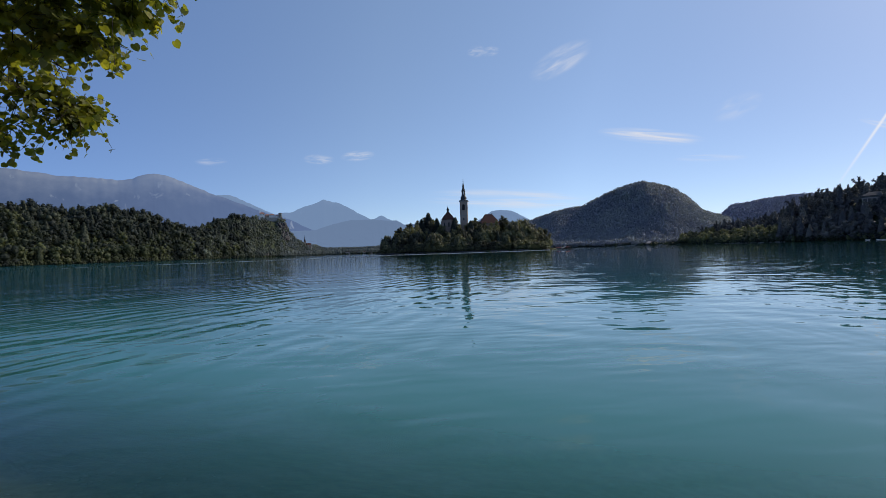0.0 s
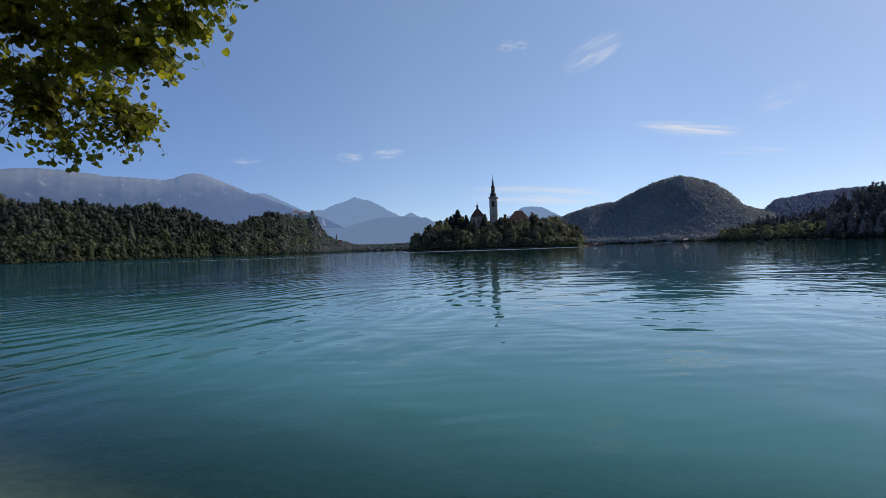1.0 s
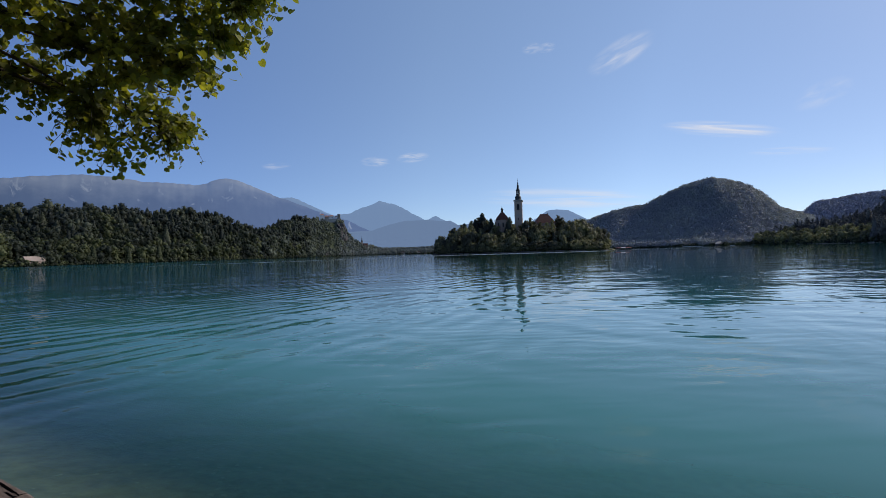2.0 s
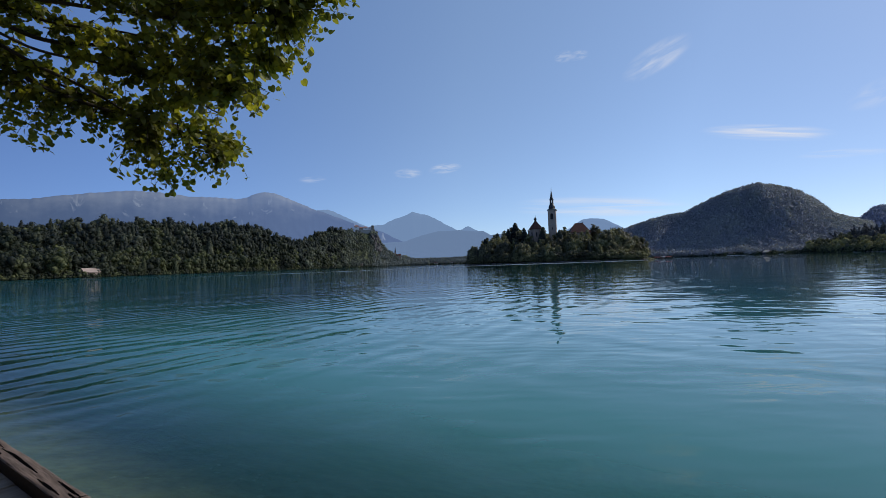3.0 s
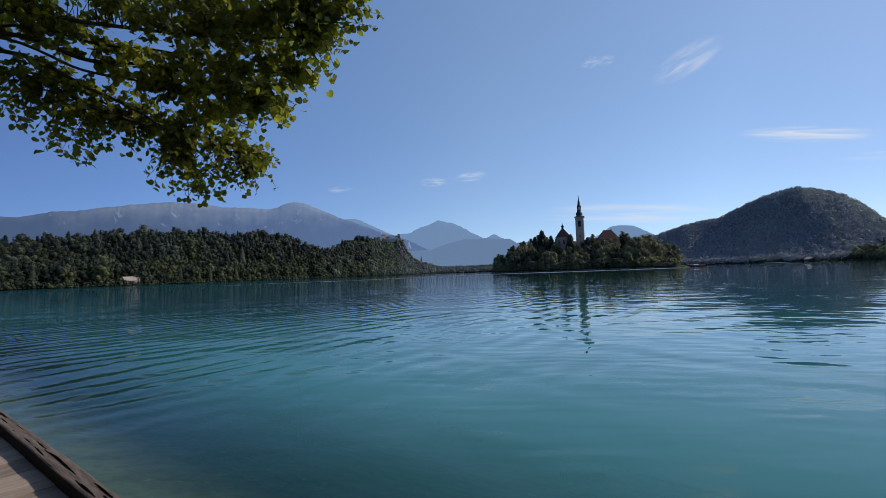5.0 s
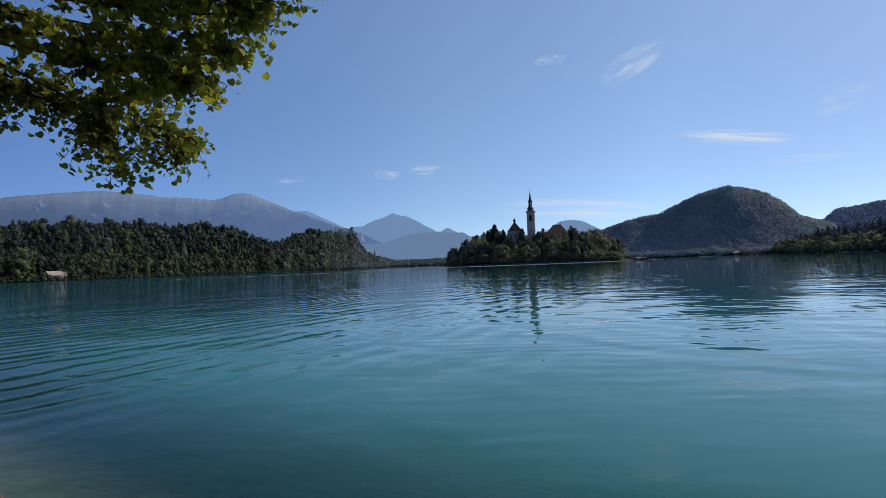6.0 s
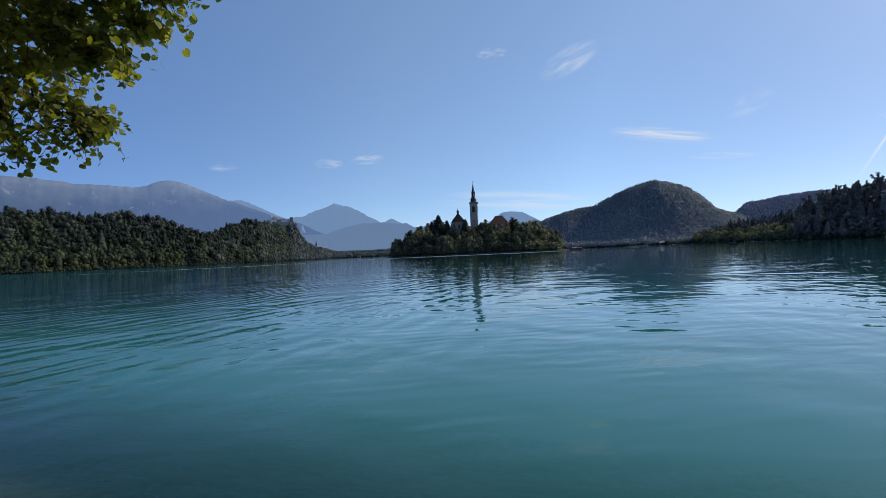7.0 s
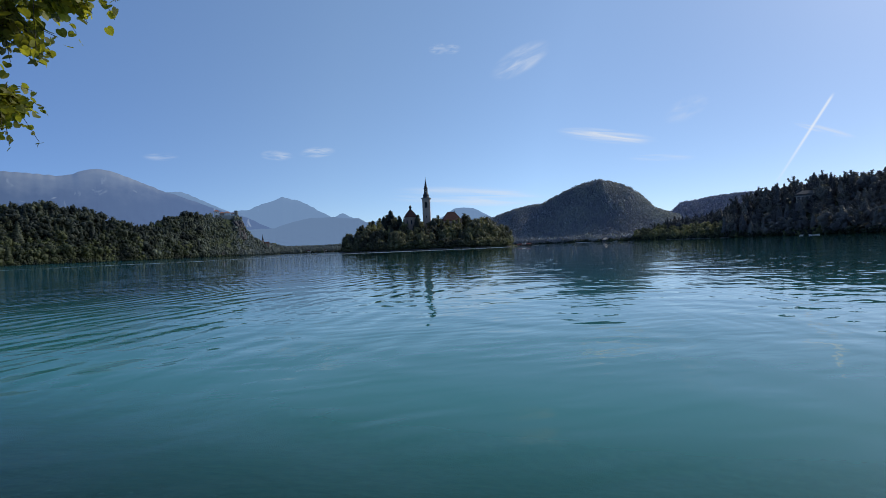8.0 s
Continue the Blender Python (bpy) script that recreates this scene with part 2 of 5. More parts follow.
BARK = surface("linden_bark", (0.028, 0.022, 0.017), (0.085, 0.066, 0.050), 6.0, 30.0, 0.95, 0.012, (1, 1, 0.3))
TRUNK = surface("tree_bark", (0.03, 0.024, 0.018), (0.08, 0.065, 0.05), 0.5, 4.0, 0.95, 0.03)
# sunlight and shade put into the wood colour: pale beam top, near-black sides
LIT_TOP = surface("lit_beam_top", (0.050, 0.036, 0.027), (0.29, 0.205, 0.155), 3.0, 26.0, 0.9, 0.006, (0.22, 2.4, 1.0), 21.7)
SHADE_WOOD = surface("shade_dark_weathered_beam", (0.007, 0.005, 0.004), (0.034, 0.021, 0.016), 3.0, 22.0, 0.9, 0.006, (0.22, 2.4, 1.0), 21.7)
PLANK = surface("sun_bleached_plank", (0.20, 0.142, 0.105), (0.46, 0.345, 0.260), 2.0, 20.0, 0.85, 0.003, (2.4, 0.25, 1.0), 21.7)
PAINT = surface("faded_boat_paint", (0.22, 0.055, 0.045), (0.34, 0.10, 0.075), 0.5, 3.0, 0.5, 0.004)
WHITE = surface("white_paint", (0.66, 0.65, 0.62), (0.82, 0.81, 0.78), 0.3, 2.0, 0.6, 0.004)
BROAD = foliage("broadleaf_woods", (0.019, 0.024, 0.018), (0.047, 0.056, 0.032), (0.130, 0.139, 0.058), 0.03, 0.22, 0.15, (0.28, 0.52, 0.80), 0.5)
DARKWOOD = foliage("dark_mixed_woods", (0.018, 0.023, 0.021), (0.034, 0.041, 0.033), (0.075, 0.083, 0.052), 0.03, 0.15, 0.15, (0.28, 0.55, 0.85), 0.5)
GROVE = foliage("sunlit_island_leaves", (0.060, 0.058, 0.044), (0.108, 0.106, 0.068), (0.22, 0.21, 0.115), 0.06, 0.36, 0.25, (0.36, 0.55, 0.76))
NEEDLE = foliage("spruce_woods", (0.018, 0.024, 0.021), (0.033, 0.041, 0.032), (0.055, 0.062, 0.041), 0.085, 0.25)
# distance haze is put into this leaf colour, pale and bluish
HAZY = foliage("haze_tinted_woods", (0.235, 0.245, 0.292), (0.290, 0.300, 0.336), (0.40, 0.405, 0.375), 0.010, 0.16, 0.05, (0.25, 0.5, 0.78), 0.25)
# sunlight, shade and haze on the right bank go into these two leaf colours
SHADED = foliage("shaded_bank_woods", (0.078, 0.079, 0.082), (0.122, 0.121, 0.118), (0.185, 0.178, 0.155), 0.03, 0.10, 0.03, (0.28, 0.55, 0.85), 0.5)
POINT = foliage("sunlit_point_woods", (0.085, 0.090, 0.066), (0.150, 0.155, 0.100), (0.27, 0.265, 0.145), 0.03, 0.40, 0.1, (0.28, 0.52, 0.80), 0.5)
# some haze is put into the leaf colours of castle slope and town shore
MIDWAY = foliage("haze_pale_castle_woods", (0.070, 0.082, 0.076), (0.112, 0.126, 0.104), (0.18, 0.195, 0.135), 0.03, 0.25, 0.1, (0.28, 0.52, 0.80), 0.5)
TOWNWOOD = foliage("haze_pale_town_woods", (0.105, 0.125, 0.130), (0.145, 0.165, 0.165), (0.20, 0.215, 0.19), 0.02, 0.25, 0.1, (0.28, 0.52, 0.80), 0.5)
# more haze put into the leaf colour for the hill behind
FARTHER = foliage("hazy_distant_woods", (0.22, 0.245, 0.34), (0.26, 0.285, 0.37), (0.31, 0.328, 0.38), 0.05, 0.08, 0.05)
CANVAS = foliage("pale_red_canvas", (0.70, 0.50, 0.42), (0.80, 0.64, 0.56), (0.86, 0.74, 0.68), 0.3, 0.4, 0.1)
LEAF = foliage("linden_leaf", (0.090, 0.096, 0.016), (0.180, 0.180, 0.027), (0.36, 0.34, 0.050), 2.0, 0.55, 0.6)


# ---- mesh helpers ----
def part(name, bm, mat, parent=None, label="", smooth=False):
    """Links a bmesh as one mesh object, under a thing or a part if given."""
    me = bpy.data.meshes.new(name)
    bm.normal_update()
    bm.to_mesh(me)
    bm.free()
    me.materials.append(mat)
    if smooth:
        me.shade_smooth()
    ob = new(name, me)
    ob.parent = parent
    if label:
        tagged(ob, label)
    return ob


def from_arrays(name, verts, faces, mat):
    """A mesh object from numpy arrays of places and triangles."""
    me = bpy.data.meshes.new(name)
    verts, faces = np.asarray(verts, np.float32), np.asarray(faces, np.int32)
    me.vertices.add(len(verts))
    me.vertices.foreach_set("co", verts.ravel())
    me.loops.add(faces.size)
    me.loops.foreach_set("vertex_index", faces.ravel())
    me.polygons.add(len(faces))
    k = faces.shape[1]
    me.polygons.foreach_set("loop_start", np.arange(len(faces), dtype=np.int32) * k)
    me.polygons.foreach_set("loop_total", np.full(len(faces), k, np.int32))
    me.update(calc_edges=True)
    me.validate()
    me.materials.append(mat)
    return new(name, me)


def thing(name, place, label, category, group="", turn=0.0):
    ob = new(name)
    ob.empty_display_size = 0.5
    ob.matrix_world = pose(*place, 0, 0, turn)
    return tagged(ob, label, category, group)


def add_box(bm, x, y, z, sx, sy, sz, turn=0.0, bevel=0.0):
    """A box whose base centre is at (x, y, z)."""
    made = bmesh.ops.create_cube(bm, size=1, matrix=pose(x, y, z + sz / 2, 0, 0, turn) @ Matrix.Diagonal((sx, sy, sz, 1)))
    if bevel:
        edges = {e for v in made["verts"] for e in v.link_edges}
        bmesh.ops.bevel(bm, geom=list(edges), offset=bevel, segments=2, affect="EDGES", profile=0.6)
    return bm


def add_turned(bm, profile, sides=16, x=0.0, y=0.0, z=0.0, turn=0.0):
    """A turned body from (radius, height) pairs, bottom to top."""
    rings = []
    for r, h in profile:
        rings.append([bm.verts.new((x + r * math.cos(2 * math.pi * k / sides + turn), y + r * math.sin(2 * math.pi * k / sides + turn), z + h)) for k in range(sides)])
    for a, b in zip(rings, rings[1:]):
        for k in range(sides):
            bm.faces.new((a[k], a[(k + 1) % sides], b[(k + 1) % sides], b[k]))
    bm.faces.new(rings[0][::-1])
    bm.faces.new(rings[-1])
    return bm


def add_hip_roof(bm, x, y, z, sx, sy, h, ridge=0.5, over=0.6, turn=0.0):
    """A hipped roof with a short ridge along x and a thick eaves edge."""
    m = pose(x, y, z, 0, 0, turn)
    a, b, r = sx / 2 + over, sy / 2 + over, sx * ridge / 2
    low = [bm.verts.new(m @ Vector(p)) for p in ((-a, -b, -0.25), (a, -b, -0.25), (a, b, -0.25), (-a, b, -0.25))]
    eave = [bm.verts.new(m @ Vector(p)) for p in ((-a, -b, 0), (a, -b, 0), (a, b, 0), (-a, b, 0))]
    top = [bm.verts.new(m @ Vector(p)) for p in ((-r, 0, h), (r, 0, h))]
    bm.faces.new(low[::-1])
    for k in range(4):
        bm.faces.new((low[k], low[(k + 1) % 4], eave[(k + 1) % 4], eave[k]))
    bm.faces.new((eave[0], eave[1], top[1], top[0]))
    bm.faces.new((eave[1], eave[2], top[1]))
    bm.faces.new((eave[2], eave[3], top[0], top[1]))
    bm.faces.new((eave[3], eave[0], top[0]))
    return bm


def add_gable_roof(bm, x, y, z, sx, sy, h, over=0.5, turn=0.0):
    m = pose(x, y, z, 0, 0, turn)
    a, b = sx / 2 + over, sy / 2 + over
    under = [bm.verts.new(m @ Vector(p)) for p in ((-a, -b, -0.2), (a, -b, -0.2), (a, 0, h - 0.2), (-a, 0, h - 0.2), (a, b, -0.2), (-a, b, -0.2))]
    over_v = [bm.verts.new(m @ Vector(p)) for p in ((-a, -b, 0), (a, -b, 0), (a, 0, h), (-a, 0, h), (a, b, 0), (-a, b, 0))]
    for f in ((0, 1, 2, 3), (3, 2, 4, 5)):
        bm.faces.new([over_v[k] for k in f])
        bm.faces.new([under[k] for k in reversed(f)])
    for p, q in ((0, 1), (1, 2), (2, 4), (4, 5), (5, 3), (3, 0)):
        bm.faces.new((under[p], under[q], over_v[q], over_v[p]))
    return bm


def add_tube(bm, points, radii, sides=8):
    """A tapered round limb along points."""
    rings = []
    for k, p in enumerate(points):
        p = Vector(p)
        way = (Vector(points[min(k + 1, len(points) - 1)]) - Vector(points[max(k - 1, 0)])).normalized()
        q = way.to_track_quat("Z", "Y")
        rings.append([bm.verts.new(p + q @ Vector((math.cos(2 * math.pi * j / sides), math.sin(2 * math.pi * j / sides), 0)) * radii[k]) for j in range(sides)])
    for a, b in zip(rings, rings[1:]):
        for j in range(sides):
            bm.faces.new((a[j], a[(j + 1) % sides], b[(j + 1) % sides], b[j]))
    bm.faces.new(rings[0][::-1])
    bm.faces.new(rings[-1])
    return bm


def polar(az, d):
    return d * math.sin(radians(az)), d * math.cos(radians(az))


# ---- the land: lake basin, shores and hills as one sheet ----
rng = np.random.default_rng(7)
SHORE = [(-180, 3), (-100, 60), (-75, 400), (-58, 520), (-50, 560), (-45, 600), (-38, 680), (-30, 820), (-24, 980), (-19, 1250), (-15, 1480),
         (-8, 1550), (4, 1500), (10, 1150), (16, 1050), (25, 1010), (28, 900), (31, 720), (35, 610), (40, 530), (45, 470), (50, 420), (65, 340), (90, 200), (120, 60), (180, 3)]
# hills: azimuth, distance and height of the crest; then the run of the slope before and behind it
LEFT_HILL = [(-80, 640, 24), (-66, 690, 30), (-58.4, 720, 37), (-55, 735, 45), (-49, 770, 54), (-45, 800, 60), (-40, 850, 62), (-37, 890, 67), (-34.4, 920, 65), (-31.8, 970, 49), (-28.8, 1050, 43), (-25, 1150, 26), (-21, 1300, 6)]
CASTLE_HILL = [(-31, 1080, 30), (-28.8, 1110, 54), (-27.4, 1150, 74), (-25, 1210, 86), (-23.2, 1270, 94), (-22.4, 1290, 101), (-20.2, 1310, 97), (-19.8, 1310, 88), (-19.5, 1320, 62), (-18.5, 1350, 36), (-17, 1390, 20), (-15, 1500, 10), (-12, 1600, 8)]
DOME_HILL = [(4, 1500, 40), (8.6, 1450, 63), (11.8, 1400, 78), (14.3, 1350, 95), (17.7, 1320, 102), (19, 1300, 115), (21, 1300, 136), (22.9, 1300, 154), (24.6, 1300, 161), (26, 1300, 154), (27.7, 1300, 135), (29.4, 1290, 104), (30.5, 1270, 76), (31.8, 1250, 60), (34, 1230, 40), (40, 1200, 20)]
BACK_HILL = [(28, 1600, 40), (31, 1560, 62), (32.6, 1520, 74), (33.4, 1500, 94), (35.2, 1500, 101), (38.5, 1500, 107), (44, 1500, 100), (60, 1500, 80)]
RIGHT_HILL = [(28, 900, 2), (31.3, 770, 9), (33.6, 740, 10), (36.9, 680, 15), (38.5, 650, 24), (40, 640, 33), (42.4, 610, 37), (45.5, 580, 38), (50, 560, 37), (65, 520, 34), (90, 420, 28), (110, 300, 10)]
FAR_BANK = [(-20, 1650, 4), (-14, 1650, 12), (-8, 1650, 12), (0, 1620, 14), (8, 1500, 20)]
HILLS = [(LEFT_HILL, 210, 420), (CASTLE_HILL, 260, 400), (DOME_HILL, 290, 500), (BACK_HILL, 300, 600), (RIGHT_HILL, 135, 350), (FAR_BANK, 120, 600)]
ISLAND = (24.0, 421.0, 87.0, 42.0, 13.0)
LAND_N = np.array((0.369, 0.929))


def ease(t):
    t = np.clip(t, 0, 1)
    return t * t * (3 - 2 * t)


def wobble(x, y, size, seed=0.0):
    """Smooth, cheap unevenness between -1 and 1."""
    a, b = x / size + seed, y / size - 1.7 * seed
    return (np.sin(a * 2.1 + 1.3 * np.sin(b * 1.7)) + np.sin(b * 2.6 + 1.1 * np.sin(a * 2.3 + 1)) + np.sin((a + b) * 1.6 + 0.5)) / 3


def inland(x, y):
    """How far a place lies behind the shoreline; negative on the lake."""
    r, az = np.hypot(x, y), np.degrees(np.arctan2(x, y))
    far = r - np.interp(az, *zip(*SHORE)) + 9 * wobble(x, y, 60) * np.clip(r / 300, 0, 1)
    return np.maximum(far, -(x * LAND_N[0] + y * LAND_N[1] + 1.2))


def land(x, y):
    x, y = np.asarray(x, float), np.asarray(y, float)
    r, az = np.hypot(x, y), np.degrees(np.arctan2(x, y))
    s = inland(x, y)
    h = np.where(s > 0, 0.25 + 0.9 * ease(s / 4), -6.5 * ease(-s / 22) - 0.45 * ease(-s / 1.5) + 0.25 * ease(1 + s / 1.5))
    for knots, before, behind in HILLS:
        a, d, top = zip(*knots)
        crest, height = np.interp(az, a, d), np.interp(az, a, top, left=0, right=0)
        run = np.minimum(before, np.maximum(crest - np.interp(az, *zip(*SHORE)) - 6, 40))
        up = np.where(r < crest, ease((r - crest + run) / run), 1 - 0.8 * ease((r - crest) / behind))
        form = 1 + 0.05 * wobble(x, y, 55, 2.0)
        if knots is DOME_HILL:
            u = np.clip((r - crest + run) / run, 0, 1)
            belly = 4 * u * (1 - u)
            form = form + belly * (1 - u) * (0.26 * np.exp(-((az - 23.6 - 5.5 * (1 - u)) / 1.5) ** 2) + 0.07 * np.sin(az * 1.9 - 2.2 * u))
        h = np.where(s > 0, np.maximum(h, 0.8 + height * up * form), h)
    # unseen slope added behind the boardwalk to block the low sky
    h = h + np.where((s > 3) & (r < 400), 16 * ease((-(x * LAND_N[0] + y * LAND_N[1]) - 5) / 40), 0)
    ix, iy, a, b, top = ISLAND
    q = np.hypot((x - ix) / a, (y - iy) / b) * (1 + 0.05 * wobble(x, y, 25, 5.0))
    mound = 0.9 + top * (1 - np.clip(q, 0, 1) ** 2) ** 1.3
    return np.where(q < 1, mound, h)


def build_ground():
    az = np.radians(np.concatenate([np.arange(-180, -70, 5.0), np.arange(-70, 64, 0.4), np.arange(64, 180, 4.0)]))
    r = np.concatenate([np.linspace(0.6, 30, 34), np.geomspace(34, 350, 60), np.linspace(356, 486, 52), np.geomspace(496, 1600, 90), np.geomspace(1640, 4900, 20)])
    a, d = np.meshgrid(az, r)
    x, y = d * np.sin(a), d * np.cos(a)
    verts = np.stack([x, y, land(x, y)], -1).reshape(-1, 3)
    n, k = len(r), len(az)
    i, j = np.meshgrid(np.arange(n - 1), np.arange(k), indexing="ij")
    j2 = (j + 1) % k
    faces = np.stack([i * k + j, (i + 1) * k + j, (i + 1) * k + j2, i * k + j2], -1).reshape(-1, 4)
    verts = np.vstack([verts, [[0, 0, float(land(0.0, 0.01))]]])
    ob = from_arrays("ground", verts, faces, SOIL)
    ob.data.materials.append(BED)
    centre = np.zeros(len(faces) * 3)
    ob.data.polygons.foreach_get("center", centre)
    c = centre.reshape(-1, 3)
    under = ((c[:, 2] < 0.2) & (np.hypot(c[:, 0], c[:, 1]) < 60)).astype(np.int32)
    ob.data.materials.append(HAZE_FLOOR)
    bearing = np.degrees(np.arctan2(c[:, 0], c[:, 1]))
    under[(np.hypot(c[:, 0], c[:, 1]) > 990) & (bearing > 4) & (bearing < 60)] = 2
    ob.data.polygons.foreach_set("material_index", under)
    ob.data.shade_smooth()
    return tagged(ob, "wooded hills and gravel lake bed around the water", "ground", kind="structure")


def build_water():
    bm = bmesh.new()
    bmesh.ops.create_grid(bm, x_segments=30, y_segments=30, size=1, matrix=Matrix.Translation((0, 800, 0)) @ Matrix.Diagonal((1700, 900, 1, 1)))
    return tagged(part("water", bm, WATER), "clear turquoise lake water with gentle ripples", "water", kind="structure")


build_ground()
build_water()


def build_mountain(name, label, knots, distance, mat, rough, seed, depth=700):
    """A far range: crest from azimuth and elevation, gullied slopes down to the plain."""
    a, e = zip(*knots)
    az = np.arange(a[0], a[-1] + 0.01, 0.08)
    crest = distance * np.tan(np.radians(np.interp(az, a, e)))
    run = az * distance / 57.3
    crest = crest + rough * wobble(run, 0 * run, 150, seed) + 0.45 * rough * wobble(run, 0 * run, 48, seed + 3) + 0.3 * rough * wobble(run, 0 * run, 19, seed + 6)
    rows = np.linspace(1, -1, 41)
    t, z0 = np.meshgrid(rows, crest, indexing="ij")
    azs = np.broadcast_to(np.radians(az), t.shape)
    arc, fall = np.degrees(azs) * distance / 57.3, (1 - np.abs(t)) * np.abs(t) * 4
    spur = wobble(arc, t * 500, 240, seed) + 0.6 * wobble(arc, t * 500, 95, seed + 2) + 0.35 * wobble(arc, t * 500, 41, seed + 5)
    d = distance - t * depth * 0.6 + spur * 34 * fall * (t > 0)
    z = z0 * (1 - np.abs(t) ** 0.85) - 3 + spur * 16 * fall
    verts = np.stack([d * np.sin(azs), d * np.cos(azs), z], -1).reshape(-1, 3)
    n, k = t.shape
    i, j = np.meshgrid(np.arange(n - 1), np.arange(k - 1), indexing="ij")
    faces = np.stack([i * k + j, i * k + j + 1, (i + 1) * k + j + 1, (i + 1) * k + j], -1).reshape(-1, 4)
    ob = from_arrays(name, verts, faces, mat)
    ob.data.shade_smooth()
    return tagged(ob, label, "mountain", kind="structure")


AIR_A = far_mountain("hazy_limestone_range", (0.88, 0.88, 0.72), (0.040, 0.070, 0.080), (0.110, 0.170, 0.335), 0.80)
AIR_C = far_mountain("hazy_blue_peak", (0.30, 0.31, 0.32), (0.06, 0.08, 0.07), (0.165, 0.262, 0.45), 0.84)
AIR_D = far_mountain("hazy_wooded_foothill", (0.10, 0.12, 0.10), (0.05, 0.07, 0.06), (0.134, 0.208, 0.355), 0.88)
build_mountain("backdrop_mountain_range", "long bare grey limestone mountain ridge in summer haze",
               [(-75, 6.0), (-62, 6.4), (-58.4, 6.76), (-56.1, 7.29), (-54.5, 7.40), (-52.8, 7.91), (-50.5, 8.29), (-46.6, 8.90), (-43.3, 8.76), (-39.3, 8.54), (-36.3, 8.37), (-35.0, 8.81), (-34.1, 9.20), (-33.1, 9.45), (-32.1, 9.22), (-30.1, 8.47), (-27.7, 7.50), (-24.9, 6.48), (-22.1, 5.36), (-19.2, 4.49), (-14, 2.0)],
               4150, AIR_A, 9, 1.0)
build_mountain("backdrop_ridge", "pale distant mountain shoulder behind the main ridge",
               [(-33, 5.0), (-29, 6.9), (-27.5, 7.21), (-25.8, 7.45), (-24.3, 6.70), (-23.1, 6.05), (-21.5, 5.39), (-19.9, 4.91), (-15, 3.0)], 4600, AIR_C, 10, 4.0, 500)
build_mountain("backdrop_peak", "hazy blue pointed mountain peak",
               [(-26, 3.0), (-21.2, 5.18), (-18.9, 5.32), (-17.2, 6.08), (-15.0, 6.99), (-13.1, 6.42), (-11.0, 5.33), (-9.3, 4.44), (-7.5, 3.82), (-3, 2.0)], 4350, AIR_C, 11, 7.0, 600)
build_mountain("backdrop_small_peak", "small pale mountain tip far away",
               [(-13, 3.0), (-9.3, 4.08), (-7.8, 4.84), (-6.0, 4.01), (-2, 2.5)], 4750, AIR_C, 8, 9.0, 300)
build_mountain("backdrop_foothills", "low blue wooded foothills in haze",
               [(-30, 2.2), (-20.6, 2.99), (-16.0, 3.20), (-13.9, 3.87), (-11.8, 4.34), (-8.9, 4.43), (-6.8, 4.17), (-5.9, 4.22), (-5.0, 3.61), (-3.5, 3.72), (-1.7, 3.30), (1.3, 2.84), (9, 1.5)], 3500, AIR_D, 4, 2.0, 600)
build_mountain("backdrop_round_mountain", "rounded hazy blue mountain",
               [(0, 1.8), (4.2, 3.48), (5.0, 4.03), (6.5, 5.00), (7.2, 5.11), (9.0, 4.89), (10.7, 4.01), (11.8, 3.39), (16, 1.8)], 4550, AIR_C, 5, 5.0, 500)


# ---- woods ----
def smooth_line(points, steps=6):
    """Catmull-Rom through the points."""
    p = [Vector(q) for q in points]
    p = [2 * p[0] - p[1], *p, 2 * p[-1] - p[-2]]
    out = []
    for a, b, c, d in zip(p, p[1:], p[2:], p[3:]):
        for k in range(steps):
            t = k / steps
            out.append(0.5 * ((2 * b) + (c - a) * t + (2 * a - 5 * b + 4 * c - d) * t * t + (3 * b - a - 3 * c + d) * t ** 3))
    return out + [p[-2]]


def on_land(az, d):
    x, y = polar(az, d)
    return x, y, float(land(x, y))


def on_shore(az, back):
    """A place on the bank, a few metres behind the shoreline at that azimuth."""
    r = float(np.interp(az, *zip(*SHORE))) - 25
    while inland(*polar(az, r)) < back:
        r += 0.5
    return on_land(az, r)


# clearings for the houses on the shores: azimuth, metres behind the shoreline, reach
SITES = [(*on_shore(az, back)[:2], reach) for az, back, reach in ((-50.0, 5, 12), (-27.6, 10, 6), (-21.9, 12, 5), (25.15, 1, 18), (22.4, 4, 17), (-14.6, 6, 12), (-12.2, 6, 9), (-10.2, 6, 9))]
SITES.append((*polar(44.7, 545), 9))


def built_up(x, y, share=1.0):
    return any((x - a) ** 2 + (y - b) ** 2 < (share * r) ** 2 for a, b, r in SITES)


def clump_tris(centres, normals, size, gen, jitter=0.45):
    """A ragged triangle of leaves at each centre, lying roughly across its normal."""
    n = len(centres)
    tilt = normals + gen.normal(0, jitter, (n, 3))
    tilt /= np.linalg.norm(tilt, axis=1, keepdims=True)
    side = np.cross(tilt, gen.normal(0, 1, (n, 3)))
    side /= np.linalg.norm(side, axis=1, keepdims=True) + 1e-9
    other = np.cross(tilt, side)
    s = size * gen.uniform(0.6, 1.35, (n, 1))
    v = np.stack([centres + side * s, centres - 0.55 * side * s + 0.85 * other * s, centres - 0.5 * side * s - 0.8 * other * s], 1)
    return v.reshape(-1, 3), np.arange(3 * n).reshape(-1, 3)


def joined(pieces):
    verts, faces, k = [], [], 0
    for v, f in pieces:
        verts.append(v)
        faces.append(f + k)
        k += len(v)
    return np.vstack(verts), np.vstack(faces)


